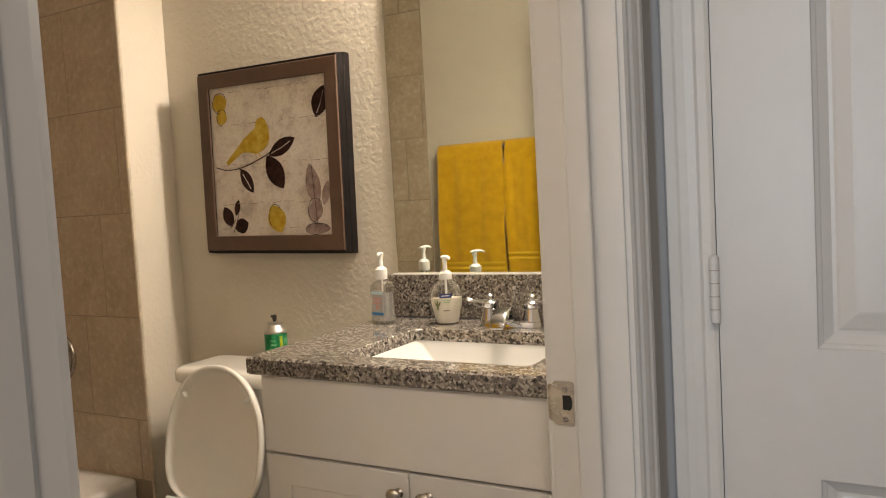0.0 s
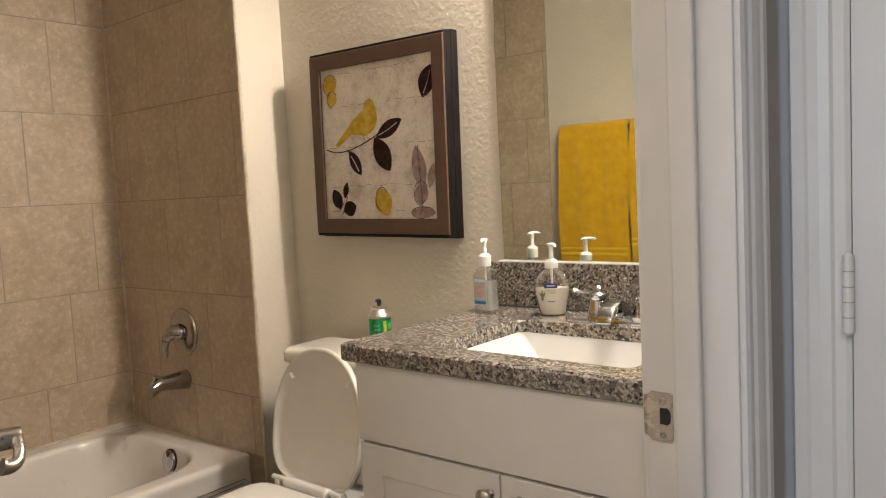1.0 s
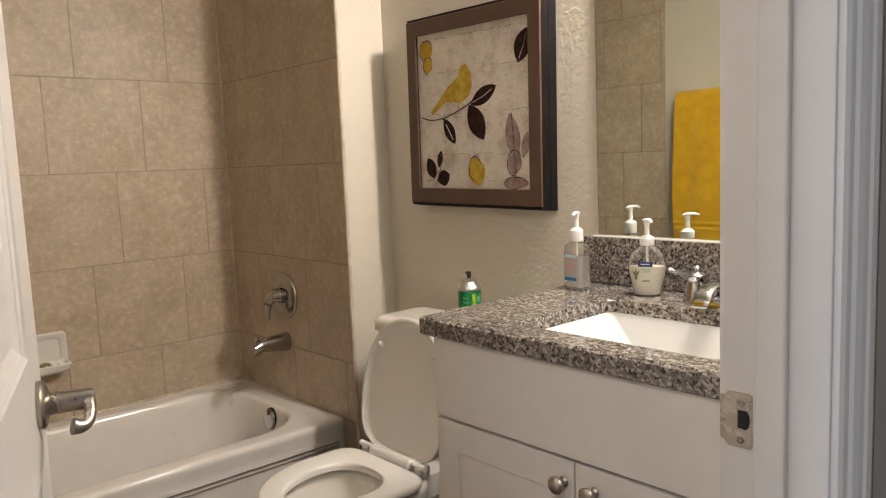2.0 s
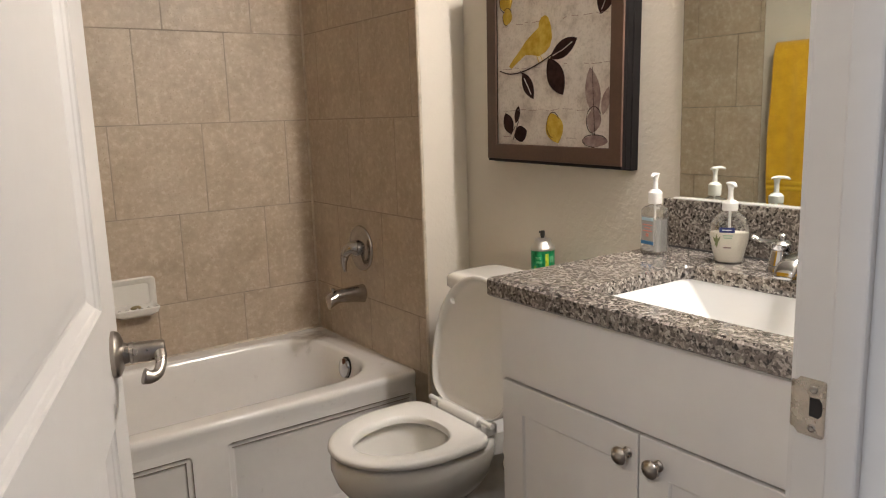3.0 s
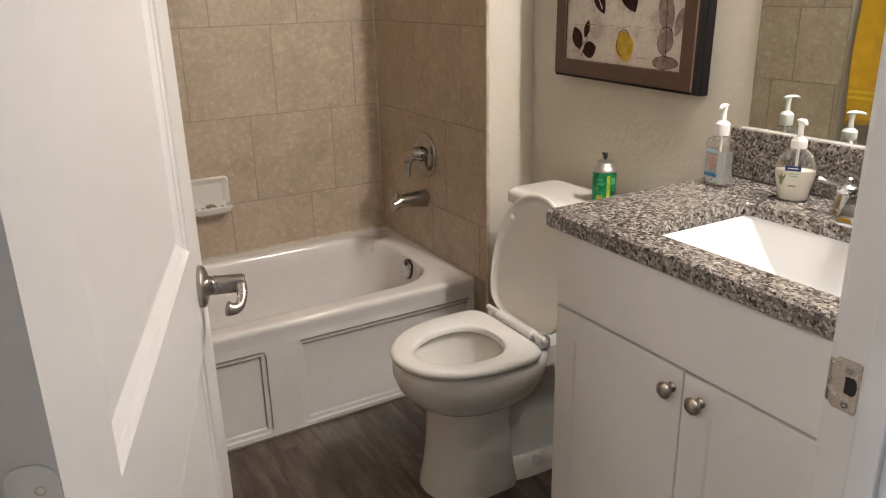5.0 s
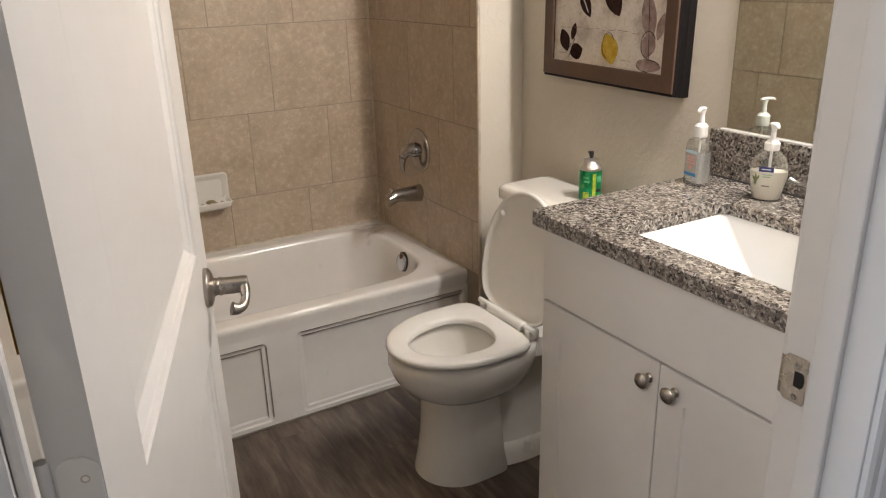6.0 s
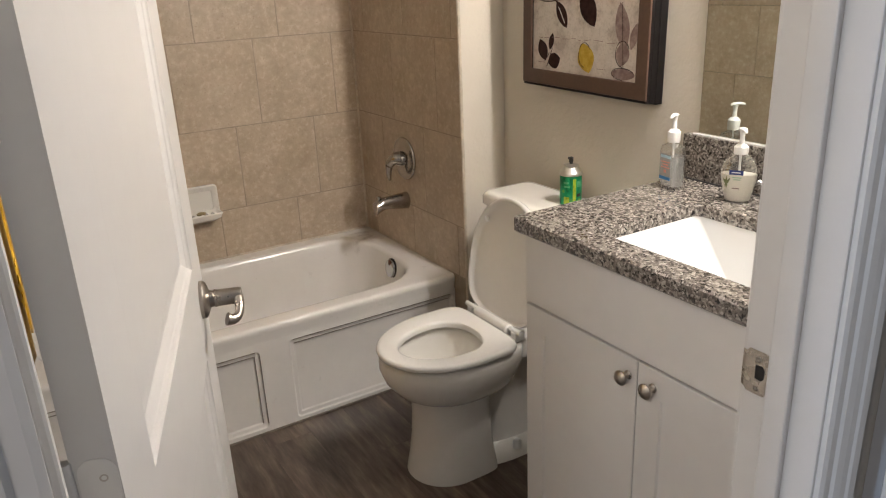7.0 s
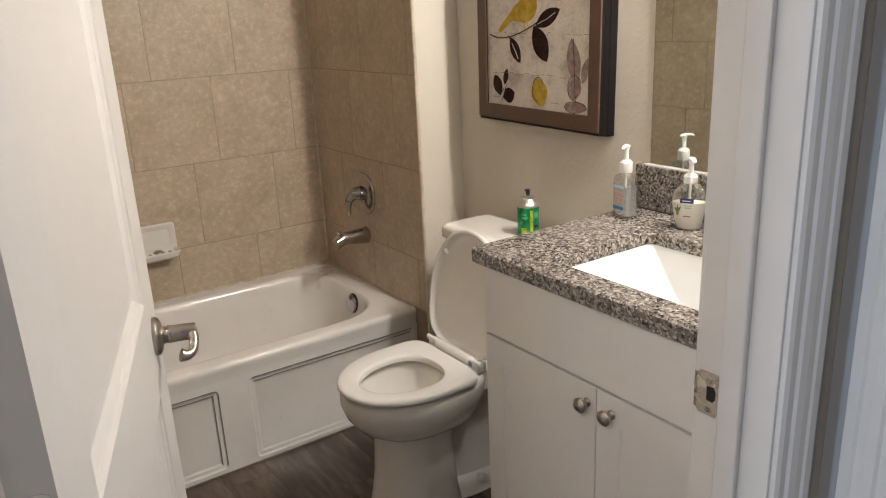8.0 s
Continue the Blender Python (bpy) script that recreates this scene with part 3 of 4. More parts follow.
# ---- bathtub ----
TX0, TX1, TY0, TY1, RIM = X_BACK + 0.002, -2.085, Y_OPP + 0.003, Y_END - 0.003, 0.397
tub = thing("bathtub", (0, 0, 0), "white enamelled alcove bathtub with panelled apron", "bathtub")
outer = lambda d, z: round_rect(TX0, TX1 - d, TY0, TY1, 0.012, z)
inner = lambda x0, x1, y0, y1, r, z: round_rect(x0, x1, y0, y1, r, z)
rings = [outer(0.008, 0.3379), outer(0.007, 0.352), outer(0.003, 0.372), outer(0.002, 0.382), outer(0.004, 0.390), outer(0.009, 0.3955), outer(0.018, RIM), round_rect(TX0 + 0.010, TX1 - 0.030, TY0 + 0.010, TY1 - 0.010, 0.012, RIM + 0.0003),
         inner(-2.760, -2.147, 0.237, 1.583, 0.195, RIM + 0.0003),
         inner(-2.752, -2.155, 0.245, 1.575, 0.19, RIM), inner(-2.747, -2.162, 0.252, 1.569, 0.185, RIM - 0.003), inner(-2.741, -2.170, 0.262, 1.562, 0.18, RIM - 0.014),
         inner(-2.730, -2.182, 0.285, 1.552, 0.17, RIM - 0.06), inner(-2.71, -2.20, 0.36, 1.525, 0.15, 0.20), inner(-2.68, -2.23, 0.43, 1.490, 0.12, 0.10), inner(-2.62, -2.29, 0.49, 1.43, 0.10, 0.075)]
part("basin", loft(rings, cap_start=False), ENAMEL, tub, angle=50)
# apron with two recessed, double-stepped panels
FX = TX1 - 0.008
panels = [(0.20, 0.018, 0.888, 0.312), (0.990, 0.016, 1.650, 0.321)]
STEPS = [(0, 0), (0.0015, -0.0004), (0.0045, -0.0042), (0.0070, -0.0052), (0.0165, -0.0054), (0.0180, -0.0060), (0.0210, -0.0098), (0.0235, -0.0108)]
bm = bmesh.new()
ys = [TY0, 0.20, 0.888, 0.990, 1.650, TY1]
for i in range(5):
    p = panels[i // 2] if i % 2 else None
    spans = [(0.0, p[1]), (p[3], 0.338)] if p else [(0.0, 0.338)]
    for z0, z1 in spans:
        bm.faces.new([bm.verts.new((FX, *q)) for q in ((ys[i], z0), (ys[i + 1], z0), (ys[i + 1], z1), (ys[i], z1))])
for y0, z0, y1, z1 in panels:
    rr = []
    for inset, d in STEPS:
        rr.append([Vector((FX + d, p.x, p.y)) for p in round_rect(y0 + inset, y1 - inset, z0 + inset, z1 - inset, max(0.003, 0.016 - inset), 0, 4)])
    loft(rr, bm, cap_start=False)
    for cy, cz, sy, sz in ((y0, z0, 1, 1), (y1, z0, -1, 1), (y1, z1, -1, -1), (y0, z1, 1, -1)):  # corners round the panel
        arc = [(cy + sy * (0.016 - 0.016 * math.sin(radians(90 * q / 4))), cz + sz * (0.016 - 0.016 * math.cos(radians(90 * q / 4)))) for q in range(5)]
        bm.faces.new([bm.verts.new((FX, *q)) for q in [(cy, cz)] + arc])
bm.faces.new([bm.verts.new(q) for q in ((FX, TY0, 0), (TX0 + 0.3, TY0, 0), (TX0 + 0.3, TY0, 0.338), (FX, TY0, 0.338))])
part("apron", bm, ENAMEL, tub, angle=55)
for k, (y0, z0, y1, z1) in enumerate(panels):  # brown lines paint in shade and grime along the stepped edges
    for inset, d in ((0.0022, -0.0012), (0.0186, -0.0066)):
        part("shade_grime_line", tube([(FX + d, y0 + 0.016, z1 - inset), (FX + d, y1 - 0.016, z1 - inset)], 0.0016, 6), BROWNLINE, tub)
        if k == 0:
            part("shade_grime_line", tube([(FX + d, y1 - inset, z0 + 0.016), (FX + d, y1 - inset, z1 - 0.016)], 0.0013, 6), BROWNLINE, tub)
part("floor_sealant", tube([(FX + 0.002, TY0, 0.002), (FX + 0.002, TY1, 0.002)], 0.004, 8), BROWNLINE, tub, "dark joint between tub and floor")
m = Matrix.Translation((-2.405, 1.556, 0.346)) @ Matrix.Rotation(radians(90 - 8), 4, "X")
part("overflow_gap", lathe([(0.0, 0.004), (0.041, 0.004), (0.041, -0.02)], 28, matrix=m), DARK, tub)
part("rust_mark", lathe([(0.012, 0.0165), (0.009, 0.0182), (0.002, 0.0184)], 12, matrix=m @ Matrix.Translation((0.004, 0.026, 0.0))), RUST, tub, "rust spot on the overflow")
part("overflow_plate", lathe([(0.0, 0.017), (0.028, 0.017), (0.035, 0.014), (0.038, 0.007), (0.037, 0.0045)], 28, matrix=m), CHROME, tub, "chrome overflow plate")
ob = part("caulk_line", tube([(X_BACK + 0.003, TY0, RIM + 0.002), (X_BACK + 0.003, TY1, RIM + 0.002)], 0.005, 8), CAULK, tub)
part("caulk_line", tube([(TX0, Y_END - 0.004, RIM + 0.002), (TX1 - 0.02, Y_END - 0.004, RIM + 0.002)], 0.005, 8), CAULK, tub)

# ---- taps on the tiled end wall ----
valve = thing("shower_valve", (-2.425, Y_END - 0.008, 0.782), "chrome single-lever bath mixer on round plate", "tap")
m = Matrix.Rotation(radians(90), 4, "X")
part("escutcheon", lathe([(0.084, 0), (0.085, 0.003), (0.083, 0.008), (0.079, 0.0095), (0.075, 0.0085), (0.055, 0.0130), (0.036, 0.0165), (0.030, 0.0170)], 48, matrix=m), SATIN, valve)
part("sleeve", lathe([(0.026, 0.012), (0.026, 0.030), (0.022, 0.034)], 28, matrix=m), CHROME, valve)
line = spline([(0, -0.026, 0.002), (-0.006, -0.044, 0.002), (-0.015, -0.058, -0.012), (-0.023, -0.064, -0.042), (-0.027, -0.060, -0.084)], 6)
n = len(line)
part("lever", tube(line, [0.030 - 0.024 * (k / (n - 1)) ** 1.1 for k in range(n)], 18), SATIN, valve)

spout = thing("tub_spout", (-2.43, Y_END - 0.008, 0.61), "chrome tub spout with diverter pin", "spout")
rings = []
for k in range(13):
    t = k / 12
    y = -0.145 * t
    hw = 0.030 - 0.007 * t
    top = 0.035 - 0.007 * t - (0.016 * max(0, t - 0.8) / 0.2)
    low = -0.035 + (0.014 * min(1, t * 1.6)) - (0.018 * max(0, (t - 0.75) / 0.25))
    rings.append([Vector((hw * math.cos(a) * (1 if math.sin(a) >= 0 else 0.85), y, (top if math.sin(a) > 0 else -low) * math.sin(a))) for a in [2 * math.pi * i / 22 for i in range(22)]])
part("body", loft(rings), SATIN, spout)
part("diverter_pin", lathe([(0.004, 0.012), (0.004, 0.030), (0.008, 0.031), (0.008, 0.036), (0.003, 0.038)], 14, matrix=Matrix.Translation((0, -0.124, 0.0))), CHROME, spout)

# ---- soap dish on the tiled back wall ----
dish = thing("soap_dish", (X_BACK + 0.001, 0.922, 0.645), "white glazed ceramic soap dish fixed to tiles", "soap dish")
rr = lambda y0, y1, z0, z1, r, x: [Vector((x, p.x, p.y)) for p in round_rect(y0, y1, z0, z1, r, 0)]
part("back_plate", loft([rr(-0.085, 0.085, -0.062, 0.070, 0.015, 0), rr(-0.085, 0.085, -0.062, 0.070, 0.015, 0.008), rr(-0.080, 0.080, -0.057, 0.065, 0.013, 0.013), rr(-0.066, 0.066, -0.03, 0.052, 0.012, 0.010), rr(-0.060, 0.060, -0.03, 0.046, 0.012, 0.004)], cap_end=True), CHINA, dish)
tray = lambda g, z: round_rect(0.003, 0.080 - g, -0.082 + g, 0.082 - g, 0.020, z)
part("tray", loft([tray(0.022, -0.064), tray(0.006, -0.052), tray(0.0, -0.034), tray(0.003, -0.030), tray(0.008, -0.032), tray(0.016, -0.046), tray(0.02, -0.048)]), CHINA, dish)
for k in range(5):
    part("ridge", tube([(0.018, -0.05 + 0.025 * k, -0.044), (0.060, -0.05 + 0.025 * k, -0.040), (0.076, -0.05 + 0.025 * k, -0.032)], 0.0055, 8), CHINA, dish)
scrap = thing("soap_scrap", (X_BACK + 0.040, 0.925, 0.606), "dried yellowed soap scrap resting in the dish", "soap")
part("lump", lathe([(0.004, 0), (0.016, 0.002), (0.018, 0.006), (0.010, 0.010), (0.003, 0.011)], 12, matrix=Matrix.Diagonal((0.7, 1.1, 1.3, 1))), SOAPSCRAP, scrap)


# ---- toilet ----
CX = -1.597
toilet = thing("toilet", (CX, 1.30, 0), "white china toilet with raised seat lid", "toilet")
E = lambda f, b, hw, z, sp=0.56, sq=2.0: egg(0, f - 1.30, b - 1.30, hw, z, split=sp, square=sq)
bowl = [E(1.215, 1.46, 0.098, 0.260, 0.5, 3), E(1.182, 1.49, 0.120, 0.268, 0.5, 3), E(1.146, 1.51, 0.146, 0.293, 0.5, 2.8), E(1.113, 1.53, 0.170, 0.336, 0.52, 2.6), E(1.099, 1.54, 0.180, 0.376, 0.54, 2.6),
        E(1.100, 1.54, 0.180, 0.400, 0.55, 2.6), E(1.104, 1.537, 0.177, 0.410, 0.55, 2.6), E(1.115, 1.53, 0.168, 0.414, 0.55, 2.6),
        E(1.150, 1.42, 0.120, 0.413), E(1.157, 1.412, 0.114, 0.405), E(1.160, 1.41, 0.112, 0.38), E(1.175, 1.40, 0.104, 0.33), E(1.21, 1.385, 0.085, 0.27), E(1.25, 1.365, 0.055, 0.225), E(1.27, 1.345, 0.035, 0.21)]
part("bowl", loft(bowl), CHINA, toilet, angle=60)
part("pedestal", loft([E(1.168, 1.425, 0.124, 0.0, 0.5, 7), E(1.170, 1.424, 0.123, 0.012, 0.5, 7), E(1.180, 1.418, 0.116, 0.06, 0.5, 7), E(1.190, 1.412, 0.109, 0.13, 0.5, 7), E(1.194, 1.410, 0.105, 0.20, 0.5, 7), E(1.194, 1.41, 0.104, 0.274, 0.5, 7)]), CHINA, toilet, angle=60)
part("trapway", loft([E(1.39, 1.70, 0.060, 0.03, 0.5, 3), E(1.39, 1.69, 0.055, 0.10, 0.5, 3), E(1.38, 1.66, 0.056, 0.18, 0.5, 3), E(1.38, 1.62, 0.062, 0.240, 0.5, 3), E(1.38, 1.61, 0.066, 0.280, 0.5, 3), E(1.41, 1.62, 0.080, 0.335, 0.5, 3), E(1.47, 1.72, 0.10, 0.405, 0.5, 4)]), CHINA, toilet, angle=60)
part("foot", loft([E(1.30, 1.70, 0.112, 0.0, 0.5, 4), E(1.30, 1.70, 0.106, 0.014, 0.5, 4), E(1.32, 1.69, 0.07, 0.040, 0.5, 4)]), CHINA, toilet, angle=60)
for sx in (-1, 1):
    part("bolt_cap", lathe([(0.014, 0.03), (0.014, 0.05), (0.010, 0.058), (0.003, 0.060)], 16, matrix=Matrix.Translation((sx * 0.098, 0.20, 0))), PLASTIC, toilet)
part("shelf", loft([moved(round_rect(-0.125, 0.125, 0.19, 0.44, 0.03, z), (0, 0, 0)) for z in (0.36, 0.375, 0.416, 0.42)]), CHINA, toilet)
S = lambda f, b, hw, z: egg(0.005, f - 1.30, b - 1.323, hw, z, split=0.60, square=6.0)
H = lambda f, b, hw, z: egg(0.015, f - 1.302, b - 1.305, hw + 0.004, z, split=0.62, square=2.2)
seat = [S(1.106, 1.486, 0.172, 0.4225), S(1.096, 1.489, 0.180, 0.425), S(1.093, 1.490, 0.182, 0.431), S(1.094, 1.490, 0.181, 0.438), S(1.099, 1.487, 0.177, 0.4425), S(1.108, 1.480, 0.170, 0.444),
        H(1.146, 1.416, 0.116, 0.4435), H(1.152, 1.410, 0.110, 0.441), H(1.155, 1.408, 0.107, 0.434), H(1.154, 1.409, 0.108, 0.4225)]
seat.append(seat[0])
part("seat", loft(seat, cap_start=False, cap_end=False), SEATPLASTIC, toilet, angle=50)
part("hinge_bar", tube([(-0.084, 0.182, 0.447), (-0.080, 0.182, 0.448), (0.086, 0.182, 0.448), (0.090, 0.182, 0.447)], [0.012, 0.016, 0.016, 0.012], 16), SEATPLASTIC, toilet)
for sx in (-1, 1):
    cap = part("hinge_cap", box((sx * 0.116 - 0.014, 0.174, 0.420), (sx * 0.116 + 0.014, 0.212, 0.452), 0.006, 3), PLASTIC, toilet)
    part("hinge_pin", tube([(sx * 0.088, 0.184, 0.452), (sx * 0.142, 0.184, 0.452)], [0.008, 0.008], 12), PLASTIC, cap)
# dished lid tipped back against the tank
lid_m = Matrix.Translation((0.002, 0.198, 0.450)) @ Matrix.Rotation(radians(80), 4, "X")
lid_ring = lambda g, z, k=1.0: [lid_m @ p for p in egg(0, -0.004 + g * k, 0.377 - g, 0.180 - g, z, split=0.44, square=2.1, blunt=3.6)]
lr = [lid_ring(g, z, 0.3) for g, z in ((0.05, -0.027), (0.014, -0.024), (0.004, -0.017), (0.0, -0.006), (0.001, 0.0), (0.004, 0.003), (0.009, 0.003), (0.013, 0.0), (0.017, -0.010), (0.026, -0.013), (0.08, -0.014))]
lid = part("lid", loft(lr), SEATPLASTIC, toilet, angle=50)
for sx in (-1, 1):
    bm = lathe([(0.009, -0.010), (0.009, 0.001), (0.006, 0.004), (0.001, 0.005)], 14, matrix=lid_m @ Matrix.Translation((sx * 0.116, 0.287, 0.0)) @ Matrix.Rotation(radians(sx * -38), 4, "Z") @ Matrix.Diagonal((0.45, 1.1, 0.8, 1)))
    part("bumper", bm, PLASTIC, lid, "white rubber bumper")
tz = lambda g, z, r=0.03: moved(round_rect(-0.205 + g, 0.205 - g, 1.605 + g, 1.79 - g, r, z), (0, -1.30, 0))
part("tank", loft([tz(0.02, 0.415), tz(0.012, 0.43), tz(0.004, 0.60), tz(0.0, 0.75)]), CHINA, toilet, angle=60)
tl = lambda g, z: moved(round_rect(-0.215 + g, 0.215 - g, 1.590 + g, 1.797 - g, 0.032, z), (0, -1.30, 0))
part("tank_lid", loft([tl(0.008, 0.750), tl(0.0, 0.756), tl(0.0, 0.780), tl(0.004, 0.790), tl(0.014, 0.796), tl(0.03, 0.798)]), CHINA, toilet, angle=60)
m = Matrix.Translation((-0.15, 0.304, 0.70)) @ Matrix.Rotation(radians(90), 4, "X")
part("flush_lever", lathe([(0.014, 0), (0.014, 0.008), (0.008, 0.012), (0.007, 0.02)], 18, matrix=m), CHROME, toilet)
part("water", loft([[p for p in E(1.262, 1.352, 0.042, 0.232)], [p for p in E(1.262, 1.352, 0.042, 0.2315)]]), WATER, toilet)

# ---- toilet roll on the cabinet's side ----
holder = thing("roll_holder", (-1.1725, 1.42, 0.505), "chrome toilet roll holder screwed to the cabinet side", "roll holder")
m = Matrix.Rotation(radians(-90), 4, "Y")
part("mount", lathe([(0.016, 0.0), (0.016, 0.004), (0.006, 0.006), (0.006, 0.058)], 18, matrix=Matrix.Translation((0, 0.068, 0)) @ m), CHROME, holder)
part("rod", tube([(-0.056, 0.072, 0), (-0.056, -0.060, 0)], 0.006, 12), CHROME, holder)
roll = thing("toilet_roll", (-1.2285, 1.415, 0.4936), "white toilet paper roll hanging beside the toilet", "toilet roll")
m = Matrix.Rotation(radians(90), 4, "X")
part("paper", lathe([(0.0185, -0.045), (0.046, -0.045), (0.0485, -0.043), (0.0485, 0.043), (0.046, 0.045), (0.0185, 0.045), (0.0185, -0.045)], 40, matrix=m, cap=False), PAPER, roll)
part("core", lathe([(0.0182, -0.046), (0.0182, 0.046), (0.0172, 0.046), (0.0172, -0.046), (0.0182, -0.046)], 28, matrix=m, cap=False), CARDBOARD, roll, "brown cardboard core")

# ---- spray can on the tank ----
can = thing("aerosol_can", (-1.507, 1.714, 0.798), "green air freshener spray can without its cap", "spray can")
can.scale = (1, 1, 0.93)
part("body", lathe([(0.030, 0), (0.0325, 0.003), (0.0325, 0.096), (0.0315, 0.098)], 36), CANPRINT, can)
part("shoulder", lathe([(0.0335, 0.096), (0.0340, 0.099), (0.0335, 0.103), (0.030, 0.108), (0.0235, 0.118), (0.0215, 0.122), (0.0225, 0.124), (0.0225, 0.127), (0.016, 0.129), (0.009, 0.131)], 36), CANMETAL, can, "silver domed can shoulder")


def arc_patch(r, a0, a1, z0, z1, n=6):
    """A printed patch wrapped on a round can."""
    ends = [[Vector((rr * math.cos(radians(a0 + (a1 - a0) * q / n)), rr * math.sin(radians(a0 + (a1 - a0) * q / n)), z)) for rr in (r, r + 0.0004) for z in ((z0, z1) if rr == r else (z1, z0))] for q in range(n + 1)]
    return loft(ends)


part("yellow_stripe", arc_patch(0.0326, -30, -14, 0.018, 0.088), YELLOWGREEN, can)
part("yellow_patch", arc_patch(0.0326, -78, -48, 0.004, 0.030), YELLOWGREEN, can)
for z0, z1, paint in ((0.030, 0.040, BLACKPLASTIC), (0.062, 0.080, CANLIGHT)):
    part("print_bar", arc_patch(0.0326, -8, 18, z0, z1), paint, can)
for z0, a0, a1 in ((0.072, -80, -52), (0.060, -76, -46)):
    part("print_bar", arc_patch(0.0326, a0, a1, z0, z0 + 0.006), CANLIGHT, can)
part("nozzle", lathe([(0.005, 0.128), (0.005, 0.136), (0.0065, 0.137), (0.0065, 0.150), (0.005, 0.152)], 14), BLACKPLASTIC, can, "dark spray nozzle")
part("tip", box((-0.012, -0.003, 0.143), (0.0, 0.003, 0.150), 0.001), BLACKPLASTIC, can)

# ---- vanity ----
VX0, VX1, VF = -1.172, -0.440, 1.306
vanity = thing("vanity_cabinet", (0, 0, 0), "white shaker vanity cabinet with two doors", "cabinet")
bm = box((VX0, VF, 0.10), (VX1, Y_PIC - 0.004, 0.735), 0.001)
for lo, hi in (((VX0, VF, 0.735), (VX0 + 0.016, Y_PIC - 0.004, 0.882)), ((VX1 - 0.016, VF, 0.735), (VX1, Y_PIC - 0.004, 0.882)),
               ((VX0 + 0.016, VF, 0.735), (VX1 - 0.016, VF + 0.018, 0.882)), ((VX0 + 0.016, Y_PIC - 0.020, 0.735), (VX1 - 0.016, Y_PIC - 0.004, 0.882))):
    box(lo, hi, bm=bm)
part("body", bm, CABINET, vanity)
part("toe_kick", box((VX0 + 0.01, VF + 0.06, 0.0), (VX1, VF + 0.075, 0.10)), CABINET, vanity)
part("side_foot", box((VX0, VF + 0.06, 0.0), (VX0 + 0.016, Y_PIC - 0.004, 0.10)), CABINET, vanity)
part("false_drawer_front", box((VX0 + 0.001, VF - 0.019, 0.717), (VX1 - 0.001, VF - 0.001, 0.8848), 0.0015), CABINET, vanity)


def shaker_door(x0, x1, z0, z1, knob_x):
    y0, y1, w = VF - 0.019, VF - 0.001, 0.062
    bm = bmesh.new()
    rr = []
    for inset, y in ((0, y1), (0, y0 + 0.0015), (0.0015, y0), (w, y0), (w + 0.0028, y0 + 0.0045), (w + 0.004, y0 + 0.0050)):
        rr.append([Vector((x0 + inset, y, z0 + inset)), Vector((x1 - inset, y, z0 + inset)), Vector((x1 - inset, y, z1 - inset)), Vector((x0 + inset, y, z1 - inset))])
    d = part("door", loft(rr), CABINET, vanity, smooth=False)
    m = Matrix.Translation((knob_x, y0, 0.670)) @ Matrix.Rotation(radians(90), 4, "X")
    part("knob", lathe([(0.010, 0), (0.010, 0.002), (0.0065, 0.005), (0.0055, 0.012), (0.009, 0.017), (0.0155, 0.020), (0.0165, 0.024), (0.012, 0.029), (0.004, 0.031)], 24, matrix=m), NICKEL, d, "brushed nickel mushroom knob")


shaker_door(VX0 + 0.001, -0.8095, 0.104, 0.7105, -0.832)
shaker_door(-0.8065, VX1 - 0.001, 0.104, 0.7105, -0.765)

CTOP, CF = 0.925, 1.272
counter = thing("countertop", (0, 0, 0), "speckled grey and beige granite vanity top", "countertop")
SX0, SX1, SY0, SY1 = -0.998, -0.566, 1.343, 1.662
hole = lambda z, g=0.0: round_rect(SX0 - g, SX1 + g, SY0 - g, SY1 + g, 0.022, z)
out_r = lambda z, g=0.0: round_rect(-1.2 + g, -0.436, CF + g, Y_PIC - 0.003, 0.005, z)
bm = loft([out_r(CTOP - 0.039, 0.004), out_r(CTOP - 0.035), out_r(CTOP - 0.005), out_r(CTOP, 0.005), hole(CTOP, 0.002), hole(CTOP - 0.003), hole(CTOP - 0.029), out_r(CTOP - 0.039, 0.004)], cap_start=False, cap_end=False)
part("slab", bm, GRANITE, counter, angle=40)
part("backsplash", box((-1.189, Y_PIC - 0.022, CTOP + 0.001), (-0.436, Y_PIC - 0.002, 1.042), 0.002), GRANITE, counter, "granite upstand along the wall")
# sealant bead in bright white, also painting in the granite's lit top edge
part("lit_edge_sealant", box((-1.156, Y_PIC - 0.0105, 1.0412), (-0.438, Y_PIC - 0.0065, 1.0452), 0.001), PLASTIC, counter, "white bead of sealant and lit edge under the mirror")
part("sealant_lump", lathe([(0.006, 0), (0.005, 0.004), (0.001, 0.006)], 10, matrix=Matrix.Translation((-1.160, Y_PIC - 0.008, 1.0418)) @ Matrix.Diagonal((1.8, 0.5, 0.6, 1))), PLASTIC, counter)
part("sealant", tube([(-1.186, Y_PIC - 0.023, CTOP + 0.001), (-0.44, Y_PIC - 0.023, CTOP + 0.001)], 0.003, 8), DARK, counter)

sink = thing("sink", (0, 0, 0), "white rectangular undermount china basin", "sink")
br = lambda gx, gy, z, r=0.012: round_rect(SX0 + gx, SX1 - gx, SY0 + gy, SY1 - gy, r, z)
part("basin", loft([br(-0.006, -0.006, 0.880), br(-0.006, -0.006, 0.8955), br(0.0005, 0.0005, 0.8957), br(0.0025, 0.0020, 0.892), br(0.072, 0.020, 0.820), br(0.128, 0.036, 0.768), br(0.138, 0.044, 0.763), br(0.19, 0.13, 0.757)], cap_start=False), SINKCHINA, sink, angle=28)
